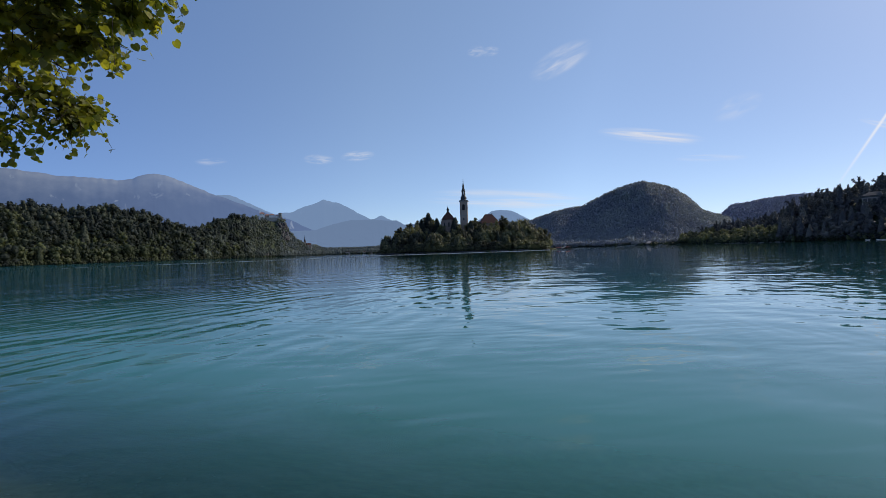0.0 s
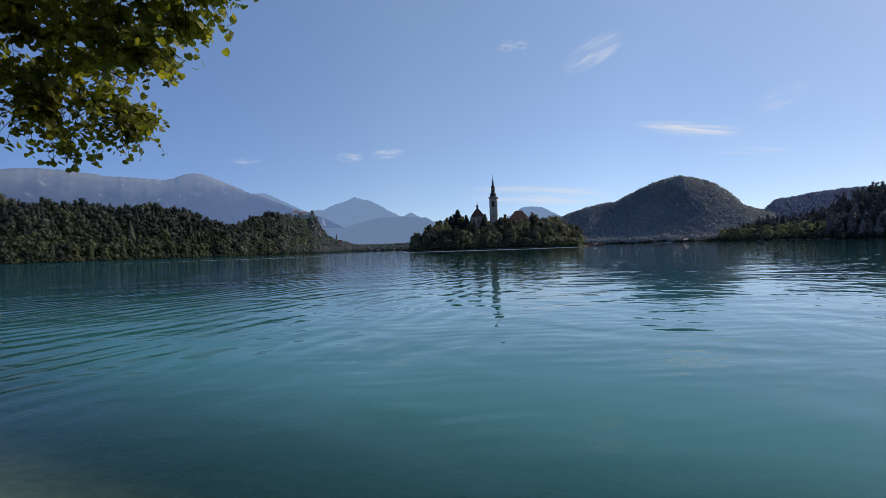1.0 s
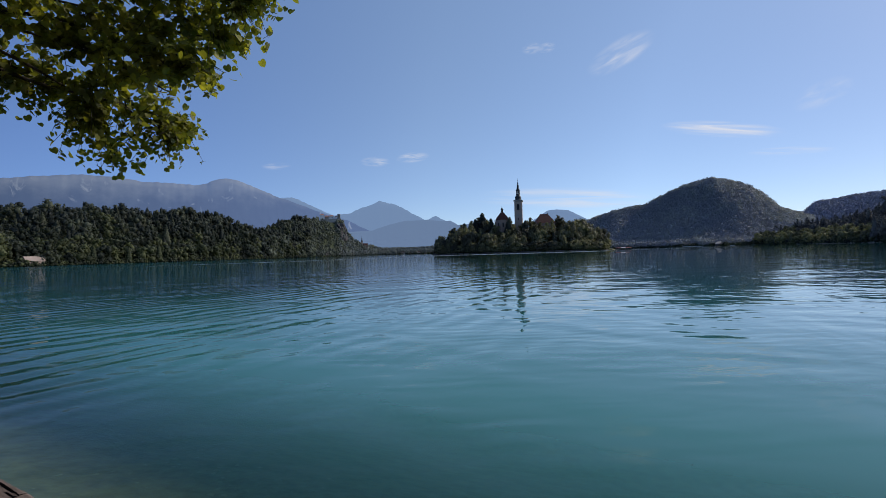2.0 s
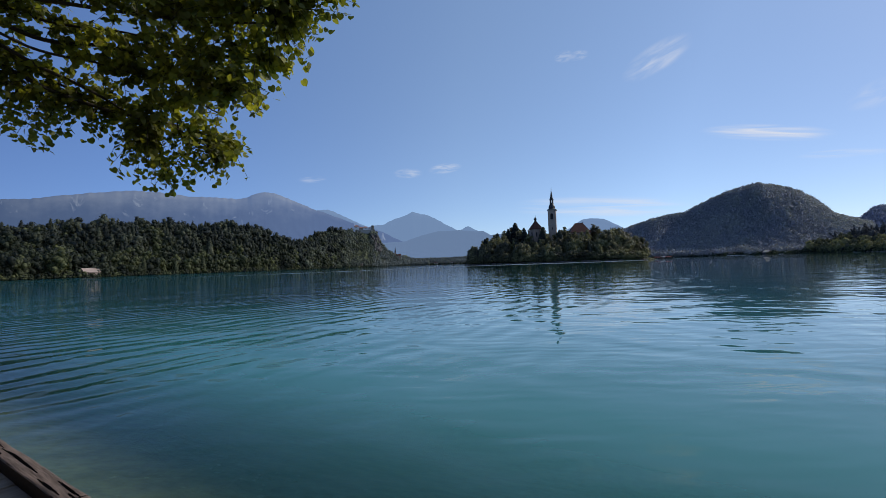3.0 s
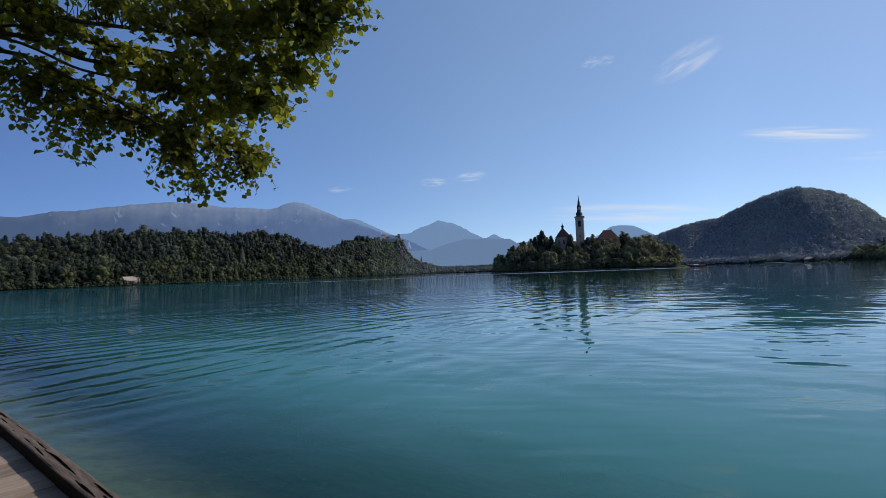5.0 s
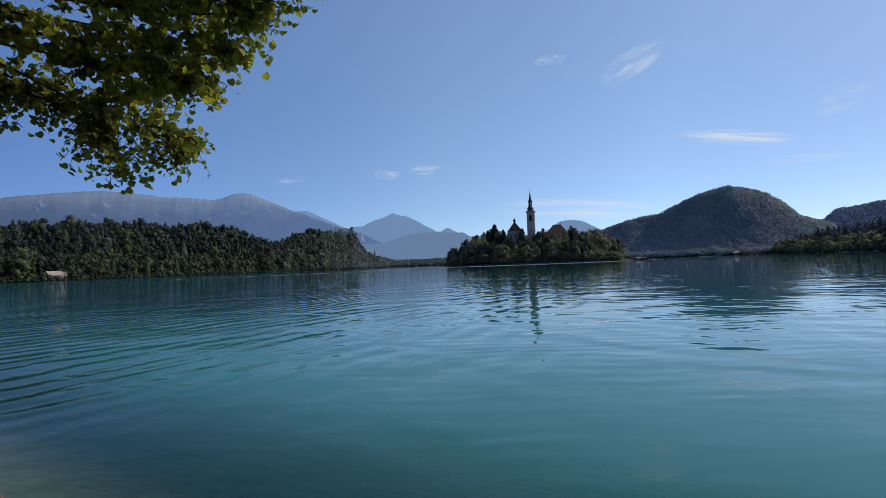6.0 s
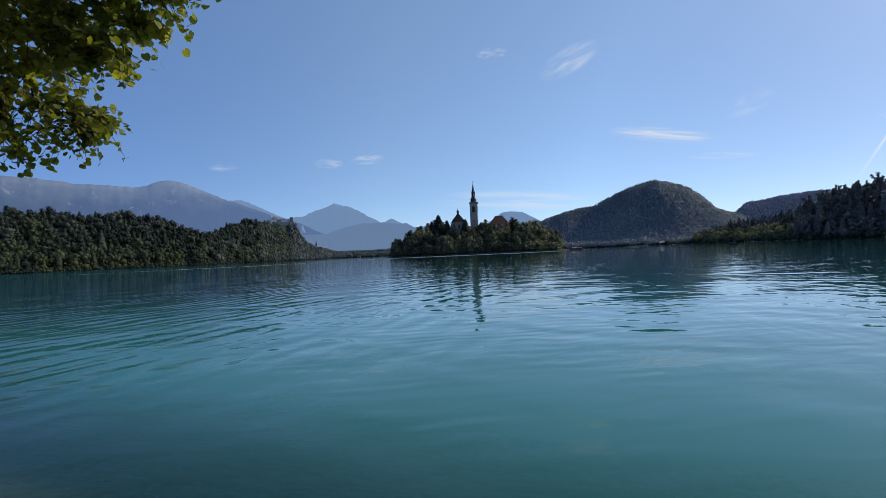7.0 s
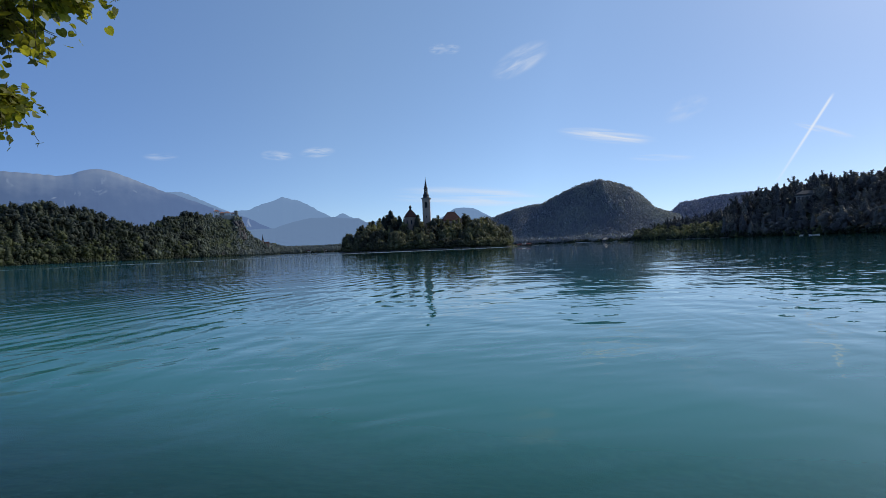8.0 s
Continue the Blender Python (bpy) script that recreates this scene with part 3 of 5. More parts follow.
def core(profile, sides=7):
    """A closed dark body inside a crown, from (radius, height) pairs."""
    v = [(r * math.cos(2 * math.pi * k / sides), r * math.sin(2 * math.pi * k / sides), h) for r, h in profile for k in range(sides)]
    f = []
    for i in range(len(profile) - 1):
        for k in range(sides):
            a, b, c, d = i * sides + k, i * sides + (k + 1) % sides, (i + 1) * sides + (k + 1) % sides, (i + 1) * sides + k
            f += [(a, b, c), (a, c, d)]
    return np.array(v), np.array(f)


def spruce(tris, gen, height=1.0, spread=0.17):
    """A conifer one unit high: tiers of drooping sprays round a narrow cone."""
    h = 0.08 + 0.92 * gen.beta(1.0, 1.15, tris)
    tier = 0.78 + 0.30 * np.abs(np.sin(h * 24 + gen.uniform(0, 3)))
    r = spread * (1.03 - h) ** 0.62 * tier * gen.uniform(0.72, 1.12, tris)
    a = gen.uniform(0, 2 * np.pi, tris)
    c = np.stack([r * np.cos(a), r * np.sin(a), h - 0.05 * r], -1)
    n = np.stack([np.cos(a), np.sin(a), 0.75 + 0 * a], -1)
    size = 0.032 + 0.03 * (1 - h)[:, None]
    leaves = clump_tris(c, n / 1.25, size, gen, 0.25)
    return joined([leaves, core([(0.02, 0.0), (spread * 0.86, 0.10), (spread * 0.66, 0.40), (spread * 0.40, 0.70), (0.008, 0.98)], 8)])


def broadleaf(tris, gen, spread=0.36, clump=0.045, few=False):
    """A leafy crown one unit high: upright, overlapping lobes of loose leaf clumps round smaller dark bodies."""
    lobes = int(gen.integers(8, 12) if few else gen.integers(16, 24))
    h = np.sort(gen.uniform(0.12, 0.86, lobes))
    out = spread * np.sqrt(np.clip(1 - ((h - 0.42) / 0.60) ** 2, 0.02, 1)) * gen.uniform(0.35, 0.9, lobes)
    turn = np.arange(lobes) * 2.4 + gen.uniform(-0.7, 0.7, lobes)
    at = np.stack([out * np.cos(turn), out * np.sin(turn), h], -1)
    at[-1] = (gen.normal(0, 0.03), gen.normal(0, 0.03), 0.86)
    size = gen.uniform(0.07, 0.16, lobes) * (1.25 if few else 1.0) * (0.4 + 0.6 * spread / 0.32)
    size[-1] = 0.12
    pick = gen.choice(lobes, tris, p=size ** 2 / (size ** 2).sum())
    d = gen.normal(0, 1, (tris, 3))
    d[:, 2] = d[:, 2] * 0.9 + 0.25
    d /= np.linalg.norm(d, axis=1, keepdims=True)
    c = at[pick] + d * size[pick, None] * gen.uniform(0.62, 1.28, (tris, 1)) * (1, 1, 1.2)
    leaves = clump_tris(c, d, clump, gen, 0.38)
    bodies = []
    for p, r in zip(at, size):
        v, f = core([(0.02, -r), (r * 0.55, -r * 0.6), (r * 0.70, 0.0), (r * 0.5, r * 0.7), (0.02, r * 1.05)], 6)
        bodies.append((v * gen.uniform(0.85, 1.1, v.shape) + p, f))
    bodies.append(core([(0.03, 0), (0.022, 0.45)], 5))
    return joined([leaves, *bodies])


def ragged(tris, gen, spread):
    """An uneven crown one unit high: tufts along rising limbs, with gaps between them."""
    pieces, limbs = [core([(0.03, 0), (0.015, 0.75)], 5)], int(gen.integers(9, 14))
    for k in range(limbs):
        h0, a = gen.uniform(0.10, 0.62), gen.uniform(0, 2 * np.pi)
        reach = spread * gen.uniform(0.45, 1.1) * (1.15 - 0.75 * abs(h0 - 0.3))
        rise = gen.uniform(0.12, 0.34)
        if k == 0:
            h0, reach, rise = 0.6, 0.03, 0.36
        for u in np.linspace(0.35, 1.0, 4):
            p = np.array((u * reach * np.cos(a), u * reach * np.sin(a), h0 + rise * u ** 0.8))
            s = gen.uniform(0.055, 0.105) * (1.2 - 0.5 * u)
            n = max(8, int(tris / limbs / 4))
            d = gen.normal(0, 1, (n, 3))
            d /= np.linalg.norm(d, axis=1, keepdims=True)
            c = p + d * s * gen.uniform(0.45, 1.45, (n, 1)) * (1, 1, 1.1)
            pieces.append(clump_tris(c, d, 0.030, gen))
            v, f = core([(0.01, -s * 0.6), (s * 0.55, -s * 0.15), (s * 0.5, s * 0.25), (0.02, s * 0.6)], 5)
            pieces.append((v + p, f))
    return joined(pieces)


def tuft(tris, gen, spread):
    """A small far-off tree one unit high: loose sprays round a narrow body."""
    h = gen.uniform(0.12, 1.0, tris)
    r = spread * np.sqrt(np.clip(1 - ((h - 0.35) / 0.67) ** 2, 0, 1)) * gen.uniform(0.55, 1.15, tris)
    a = gen.uniform(0, 2 * np.pi, tris)
    c = np.stack([r * np.cos(a), r * np.sin(a), h], -1)
    n = np.stack([np.cos(a), np.sin(a), 0.3 + 0.9 * h], -1)
    leaves = clump_tris(c, n / np.linalg.norm(n, axis=1, keepdims=True), 0.085, gen, 0.45)
    return joined([leaves, core([(0.03, 0.0), (spread * 0.45, 0.15), (spread * 0.5, 0.4), (spread * 0.3, 0.72), (0.01, 0.9)], 6)])


def scatter(kinds, places, heights, gen, squash=1.0):
    """Trees of several kinds set down at places: one joined mesh's arrays, and a tone for each tree."""
    pieces, tones = [], []
    for (x, y, z), h in zip(places, heights):
        v, f = kinds[gen.integers(len(kinds))]
        tones.append(np.full(len(v), gen.uniform(0, 1), np.float32))
        a, w = gen.uniform(0, 2 * np.pi), h * gen.uniform(0.85, 1.2) * squash
        c, s = np.cos(a), np.sin(a)
        pieces.append((np.stack([(v[:, 0] * c - v[:, 1] * s) * w + x, (v[:, 0] * s + v[:, 1] * c) * w + y, v[:, 2] * h + z - 0.2], -1), f))
    return (*joined(pieces), np.concatenate(tones))


def wood_places(count, az, knots, behind, gen, step, before=None):
    """Places on the slope between the shore and just behind a crest, kept step metres apart."""
    a, d, _ = zip(*knots)
    got, cells = [], set()
    for _ in range(count * 6):
        t = gen.uniform(*az)
        lo, hi = np.interp(t, *zip(*SHORE)) - 6, np.interp(t, a, d) + behind
        if before:
            lo = hi - behind - before
        r = gen.uniform(lo, hi)
        x, y = polar(t, r)
        cell = (int(x // step), int(y // step))
        if cell in cells or inland(x, y) < 0.6 or built_up(x, y):
            continue
        cells.add(cell)
        got.append((x, y, float(land(x, y))))
        if len(got) == count:
            break
    return got


def plant(name, label, mat, kinds, places, low, high, seed, squash=1.0):
    gen = np.random.default_rng(seed)
    v, f, tones = scatter(kinds, places, low + (high - low) * gen.beta(1.6, 2.2, len(places)), gen, squash)
    ob = from_arrays(name, v, f, mat)
    ob.data.attributes.new("tree_tone", "FLOAT", "POINT").data.foreach_set("value", tones)
    return tagged(ob, label, "woods", kind="stuff")


def build_woods():
    gen = np.random.default_rng(11)
    spruces = [spruce(200, gen, spread=s) for s in (0.15, 0.18, 0.2, 0.16)]
    broads = [broadleaf(330, gen, s, 0.042, True) for s in (0.21, 0.34, 0.27, 0.30, 0.25)]
    thin_b = [broadleaf(130, gen, s, 0.055, True) for s in (0.36, 0.42, 0.48)]
    tufts = [tuft(95, gen, s) for s in (0.34, 0.40, 0.46)] * 2 + [spruce(40, gen, spread=0.2)]
    tiny = [broadleaf(60, gen, s, 0.085, True) for s in (0.34, 0.42)]
    p = wood_places(1350, (-66, -24), LEFT_HILL, 25, gen, 11.5)
    dark = [q for q in p if wobble(q[0], q[1], 45, 3.0) + gen.normal(0, 0.22) + 0.028 * (q[2] - 24) > 0.10]
    chosen = set(dark)
    light = [q for q in p if q not in chosen]
    plant("spruce_wood", "dark spruces on the long wooded ridge", DARKWOOD, spruces + broads, dark, 14, 31, 1, 1.3)
    plant("broadleaf_wood", "mixed green broadleaf trees on the shore slope", BROAD, broads + broads + spruces[:1], light, 12, 27, 2, 1.3)
    scrub = []
    for t in np.arange(-66, 62, 0.16):
        r = np.interp(t, *zip(*SHORE))
        for _ in range(2 if r > 700 else 1):
            for d in np.arange(-14, 15, 1.5):
                x, y = polar(t + gen.uniform(-0.1, 0.1), r + d)
                if 0.0 < inland(x, y) < 2.2 and not built_up(x, y, 0.25):
                    scrub.append((x, y, float(land(x, y)) - 0.3))
                    break
    plant("shore_scrub", "low bushes overhanging the far shoreline", BROAD, [broadleaf(60, gen, 0.45, 0.06, True), broadleaf(60, gen, 0.5, 0.06, True)], scrub, 3.5, 8.5, 12, 1.5)
    p = wood_places(900, (-30, -15.5), CASTLE_HILL, 15, gen, 10)
    p = [q for q in p if not (-22.9 < math.degrees(math.atan2(q[0], q[1])) < -20.4 and math.hypot(q[0], q[1]) > 1256)]
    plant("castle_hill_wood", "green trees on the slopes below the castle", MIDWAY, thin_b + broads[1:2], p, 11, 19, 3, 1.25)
    p = wood_places(700, (-19.5, 6), FAR_BANK, 40, gen, 8)
    for k in range(1900):
        t = gen.uniform(-20.5, -6)
        r = np.interp(t, *zip(*SHORE))
        x, y = polar(t, r + (gen.uniform(-20, 110) if k % 2 else gen.uniform(80, 300)))
        if inland(x, y) > 0.5 and not built_up(x, y):
            p.append((x, y, float(land(x, y))))
    for _ in range(420):
        t = gen.uniform(-19.8, -13.2)
        x, y = polar(t, np.interp(t, *zip(*SHORE)) + gen.uniform(-24, 45))
        p.append((x, y, max(0.2, float(land(x, y)))))
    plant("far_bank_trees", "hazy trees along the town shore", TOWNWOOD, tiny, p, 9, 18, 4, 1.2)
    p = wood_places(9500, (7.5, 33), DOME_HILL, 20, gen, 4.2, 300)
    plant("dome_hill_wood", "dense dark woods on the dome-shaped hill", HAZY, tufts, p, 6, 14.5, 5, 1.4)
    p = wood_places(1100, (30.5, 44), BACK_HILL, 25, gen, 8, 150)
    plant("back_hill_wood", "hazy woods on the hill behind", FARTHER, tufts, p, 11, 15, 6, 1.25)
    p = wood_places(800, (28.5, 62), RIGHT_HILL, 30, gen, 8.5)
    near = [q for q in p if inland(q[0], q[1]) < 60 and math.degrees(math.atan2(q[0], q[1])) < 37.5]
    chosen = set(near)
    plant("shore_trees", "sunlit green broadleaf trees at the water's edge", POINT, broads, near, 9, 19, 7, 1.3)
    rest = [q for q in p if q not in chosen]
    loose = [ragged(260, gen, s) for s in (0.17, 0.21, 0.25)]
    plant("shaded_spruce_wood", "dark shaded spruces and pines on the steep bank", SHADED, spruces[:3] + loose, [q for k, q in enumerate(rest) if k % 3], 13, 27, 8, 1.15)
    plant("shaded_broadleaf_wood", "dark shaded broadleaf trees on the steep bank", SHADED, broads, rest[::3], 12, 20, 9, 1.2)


build_woods()


# ---- the island ----
def tree_prototypes():
    gen = np.random.default_rng(21)
    made = []
    for k in range(4):
        made.append(("conifer", spruce(1100, gen, spread=0.17 + 0.03 * k), NEEDLE))
    for k in range(4):
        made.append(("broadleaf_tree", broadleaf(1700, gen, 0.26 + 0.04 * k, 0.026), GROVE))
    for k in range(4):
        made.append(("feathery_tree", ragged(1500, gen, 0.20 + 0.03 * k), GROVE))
    return made


def island_tree(kind, arrays, mat, place, height, width, turn, label):
    tree = thing(kind, place, label, "tree", "trees on the island", turn)
    tree.scale = (width, width, height)
    crown = from_arrays("crown", *arrays, mat)
    crown.parent = tree
    bm = bmesh.new()
    add_tube(bm, [(0, 0, -0.02), (0.004, 0, 0.2), (0, 0.004, 0.55)], [0.022, 0.016, 0.006], 7)
    part("trunk", bm, TRUNK, tree)
    return tree


def build_island():
    gen = np.random.default_rng(33)
    protos = {"conifer": [], "broadleaf_tree": [], "feathery_tree": []}
    sources = tree_prototypes()

    def grow(kind, az, d, height, width):
        x, y, z = on_land(az, d)
        label = {"conifer": "tall dark conifer on the wooded island", "feathery_tree": "tall open-crowned tree on the wooded island"}.get(kind, "green broadleaf tree on the wooded island")
        turn = gen.uniform(0, 360)
        pool = protos[kind]
        fresh = [s for s in sources if s[0] == kind]
        if fresh:
            s = fresh[0]
            sources.remove(s)
            pool.append(island_tree(*s, (x, y, z - 0.1), height, width, turn, label))
            return
        src = pool[gen.integers(len(pool))]
        c = copy_thing(src, pose(x, y, z - 0.1, 0, 0, turn))
        c.scale = (width, width, height)

    # skyline trees: azimuth, elevation of the tip, distance, conifer or not
    for az, el, d, needle in ((-7.7, 1.2, 412, 0), (-6.9, 2.0, 412, 0), (-6.2, 2.5, 414, 0), (-5.7, 3.05, 418, 1), (-5.1, 2.7, 410, 0), (-4.5, 3.55, 420, 0), (-3.9, 3.3, 408, 0), (-3.2, 3.5, 415, 0), (-2.7, 4.2, 420, 1), (-1.8, 4.95, 424, 1), (-1.4, 4.0, 412, 0), (-0.7, 4.2, 416, 1), (-0.4, 2.9, 404, 0),
                              (1.7, 4.25, 404, 1), (2.1, 3.3, 400, 0), (3.7, 3.8, 402, 1), (4.35, 4.15, 407, 0), (4.9, 3.3, 398, 0), (7.9, 4.2, 424, 0), (8.5, 3.7, 420, 0), (9.2, 3.6, 416, 0), (9.9, 3.75, 418, 0), (10.6, 3.75, 420, 0), (11.2, 3.2, 416, 0), (11.8, 2.3, 412, 0), (12.9, 1.75, 418, 0), (13.5, 1.3, 420, 0), (6.2, 2.8, 392, 0), (7.0, 3.0, 396, 0), (-5.4, 3.2, 424, 0), (-4.1, 3.7, 426, 1), (-3.3, 4.0, 428, 0), (-2.2, 4.3, 430, 0), (-1.1, 4.1, 430, 0), (-4.8, 3.0, 404, 0), (9.6, 3.55, 404, 0), (10.9, 3.3, 408, 0), (8.9, 3.2, 400, 0), (12.3, 2.0, 414, 0), (5.4, 3.3, 404, 0), (0.2, 2.75, 397, 0), (1.3, 2.7, 396, 0), (0.75, 2.35, 390, 0), (5.5, 3.5, 405, 0), (6.3, 3.45, 406, 0), (7.1, 3.6, 408, 0), (-0.25, 3.5, 405, 0), (1.55, 3.7, 402, 1), (2.35, 3.4, 404, 0), (3.45, 3.5, 405, 0)):
        z = on_land(az, d)[2]
        h = 2.1 + d * math.tan(radians(el)) - z
        kind = "conifer" if needle else "broadleaf_tree" if 8.4 < az < 11.5 else "feathery_tree"
        grow(kind, az, d, h, h * (1.25 if kind == "feathery_tree" else 1.15))
    # the trees before and between them, then bushes over the water's edge
    for k in range(190):
        az, u = gen.uniform(-7.9, 13.8), gen.uniform(0.0, 1.0)
        if k >= 95:
            az, u = -8.6 + 23.4 * (k - 95) / 94, 0.0
        x0 = math.tan(radians(az)) * 405
        q = math.sqrt(max(0.02, 1 - ((x0 - ISLAND[0]) / ISLAND[2]) ** 2))
        y = ISLAND[1] - ISLAND[3] * q * (0.97 - 0.75 * u)
        d = y / math.cos(radians(az))
        h = gen.uniform(11, 18) * (0.55 + 0.45 * q) + 6 * u * q
        limit = 2.5 if -0.6 < az < 1.6 else 3.0
        h = min(h, 2.1 + d * math.tan(radians(limit - gen.uniform(0, 0.8))) - float(land(*polar(az, d))))
        if k >= 95:
            h = gen.uniform(4.5, 9)
        if k >= 95:
            a = math.pi * (1.0 + (k - 95) / 94) + 0.35 * math.cos(math.pi * (k - 95) / 94)
            x0, y = ISLAND[0] + 0.975 * ISLAND[2] * math.cos(a), ISLAND[1] + 0.965 * ISLAND[3] * math.sin(a)
            az, d = math.degrees(math.atan2(x0, y)), math.hypot(x0, y)
        w = h * 1.6 if k >= 95 else h * gen.uniform(0.85, 1.2)
        grow("conifer" if k < 95 and gen.uniform() < 0.12 else "broadleaf_tree", az, d, h, w)


def build_bell_tower():
    x, y = polar(2.88, 415)
    z = float(land(x, y))
    tower = thing("bell_tower", (x, y, z), "tall pale stone bell tower with dark onion spire", "tower", turn=-8)
    w, top = 6.9, 47.6 - z
    part("shaft", add_box(bmesh.new(), 0, 0, -0.4, w, w, top + 0.4, bevel=0.12), PLASTER, tower)
    for h, o in ((top - 13.5, 0.18), (top - 0.2, 0.5), (top + 0.32, 0.8)):
        part("cornice", add_box(bmesh.new(), 0, 0, h, w + 2 * o, w + 2 * o, 0.5, bevel=0.08), RUBBLE, tower, "grey stone cornice band")
    for k in range(4):
        side = pose(0, 0, 0, 0, 0, 90 * k)
        for h, ww, hh in ((top - 8.2, 2.5, 4.4), (top - 17.5, 0.9, 1.6), (top - 24, 0.8, 1.4)):
            bm = bmesh.new()
            add_box(bm, 0, -w / 2 - 0.02, h, ww, 0.16, hh)
            add_turned(bm, [(ww / 2, -0.08), (ww / 2, 0.08)], 14)
            for v in bm.verts[8:]:
                v.co = Vector((v.co.x, -w / 2 - 0.02 + v.co.z, h + hh + v.co.y))
            bmesh.ops.transform(bm, matrix=side, verts=bm.verts)
            part("window", bm, DARK, tower, "dark arched opening")
    roof = part("onion_roof", add_turned(bmesh.new(), [(4.7, 0.8), (4.4, 1.1), (3.3, 1.6), (2.8, 2.3), (3.0, 3.2), (3.0, 4.0), (2.4, 5.0), (1.95, 5.7), (1.9, 6.6)], 8, z=top, turn=radians(22.5)), COPPER, tower, "dark sheet-metal onion roof", True)
    bm = bmesh.new()
    for k in range(8):
        a = radians(45 * k + 22.5)
        add_box(bm, 1.4 * math.cos(a), 1.4 * math.sin(a), top + 6.5, 0.5, 0.55, 3.6, math.degrees(a))
    add_turned(bm, [(1.9, 0), (1.9, 0.4)], 8, z=top + 6.5, turn=radians(22.5))
    part("lantern", bm, COPPER, tower, "open eight-sided lantern")
    part("spire", add_turned(bmesh.new(), [(2.1, 0), (2.0, 0.5), (1.5, 0.9), (1.6, 1.5), (1.15, 2.4), (0.95, 4.2), (0.55, 6.6), (0.2, 8.6), (0.06, 9.2)], 8, z=top + 10.0, turn=radians(22.5)), COPPER, tower)
    bm = add_turned(bmesh.new(), [(0.05, 0), (0.34, 0.25), (0.34, 0.45), (0.05, 0.7)], 10, z=top + 19.0)
    add_box(bm, 0, 0, top + 19.6, 0.14, 0.14, 2.2)
    add_box(bm, 0, 0, top + 20.8, 1.1, 0.14, 0.14)
    part("cross", bm, GOLD, tower, "gilded cross on a ball")


def build_church():
    x, y = polar(0.78, 412)
    z = float(land(x, y))
    church = thing("church", (x, y, z), "pale plastered church with steep brown tiled roof", "church", turn=6)
    top = 30.6 - z
    part("nave_wall", add_box(bmesh.new(), 0, 9, -0.4, 10.4, 22, top + 0.4, bevel=0.1), PLASTER, church)
    bm = add_turned(bmesh.new(), [(6.0, -0.4), (6.0, top), (6.25, top), (6.25, top + 0.4)], 8, turn=radians(22.5))
    part("choir_wall", bm, PLASTER, church)
    part("choir_roof", add_turned(bmesh.new(), [(6.9, top + 0.2), (6.8, top + 0.5), (4.2, top + 4.0), (1.1, top + 7.6), (0.9, top + 7.7)], 8, turn=radians(22.5)), TILES, church, "steep brown tiled pyramid roof")
    bm = bmesh.new()
    add_gable_roof(bm, 0, 11, top + 0.2, 20, 11, 6.4, turn=90)
    part("nave_roof", bm, TILES, church, "brown tiled gable roof")
    part("lantern", add_turned(bmesh.new(), [(0.95, 7.6), (0.95, 9.3), (1.35, 9.5), (1.2, 10.2), (0.7, 10.9), (0.35, 11.5), (0.12, 12.6)], 10, z=top), COPPER, church, "small dark roof lantern", True)
    bm = add_box(bmesh.new(), 0, 0, top + 12.4, 0.1, 0.1, 1.3)
    add_box(bm, 0, 0, top + 13.1, 0.7, 0.1, 0.1)
    part("cross", bm, GOLD, church)
    for a in (-90, -45, -135):
        r = 6.0 * math.cos(radians(22.5)) + 0.02
        bm = add_box(bmesh.new(), r * math.cos(radians(a)), r * math.sin(radians(a)), top - 6.5, 0.16, 1.2, 4.0, a)
        part("window", bm, DARK, church, "tall dark window")


def build_shore_wall():
    """The low dark masonry that holds the island's edge."""
    bm, rings, turns = bmesh.new(), [], 120
    for k in range(turns):
        a = 2 * math.pi * k / turns
        row = []
        for grow, z in ((0.99, -1.0), (0.985, 1.0), (0.965, 1.25), (0.95, -1.0)):
            x, y = ISLAND[0] + ISLAND[2] * grow * math.cos(a), ISLAND[1] + ISLAND[3] * grow * math.sin(a)
            q = 1 + 0.05 * float(wobble(x, y, 25, 5.0))
            x, y = ISLAND[0] + (x - ISLAND[0]) / q, ISLAND[1] + (y - ISLAND[1]) / q
            row.append(bm.verts.new((x + 0.3 * noise.noise(Vector((k * 0.9, z, 1))), y + 0.3 * noise.noise(Vector((k * 0.9, z, 7))), z + 0.25 * noise.noise(Vector((k * 0.7, 3, z))))))
        rings.append(row)
    for k in range(turns):
        a, b = rings[k], rings[(k + 1) % turns]
        for j in range(3):
            bm.faces.new((a[j], b[j], b[j + 1], a[j + 1]))
    tagged(part("shore_wall", bm, CLIFF), "low dark stone wall round the island's shore", "wall", kind="structure")


def add_windows(parent, w, front, heights, columns, ww=0.9, hh=1.3):
    for h in heights:
        for k in range(columns):
            x = (k + 0.5) / columns * w - w / 2
            win = part("window", add_box(bmesh.new(), x, -front - 0.02, h, ww, 0.1, hh), DARK, parent, "dark window")
            part("frame", add_box(bmesh.new(), x, -front - 0.03, h - 0.12, ww + 0.3, 0.12, 0.12), WHITE, win)


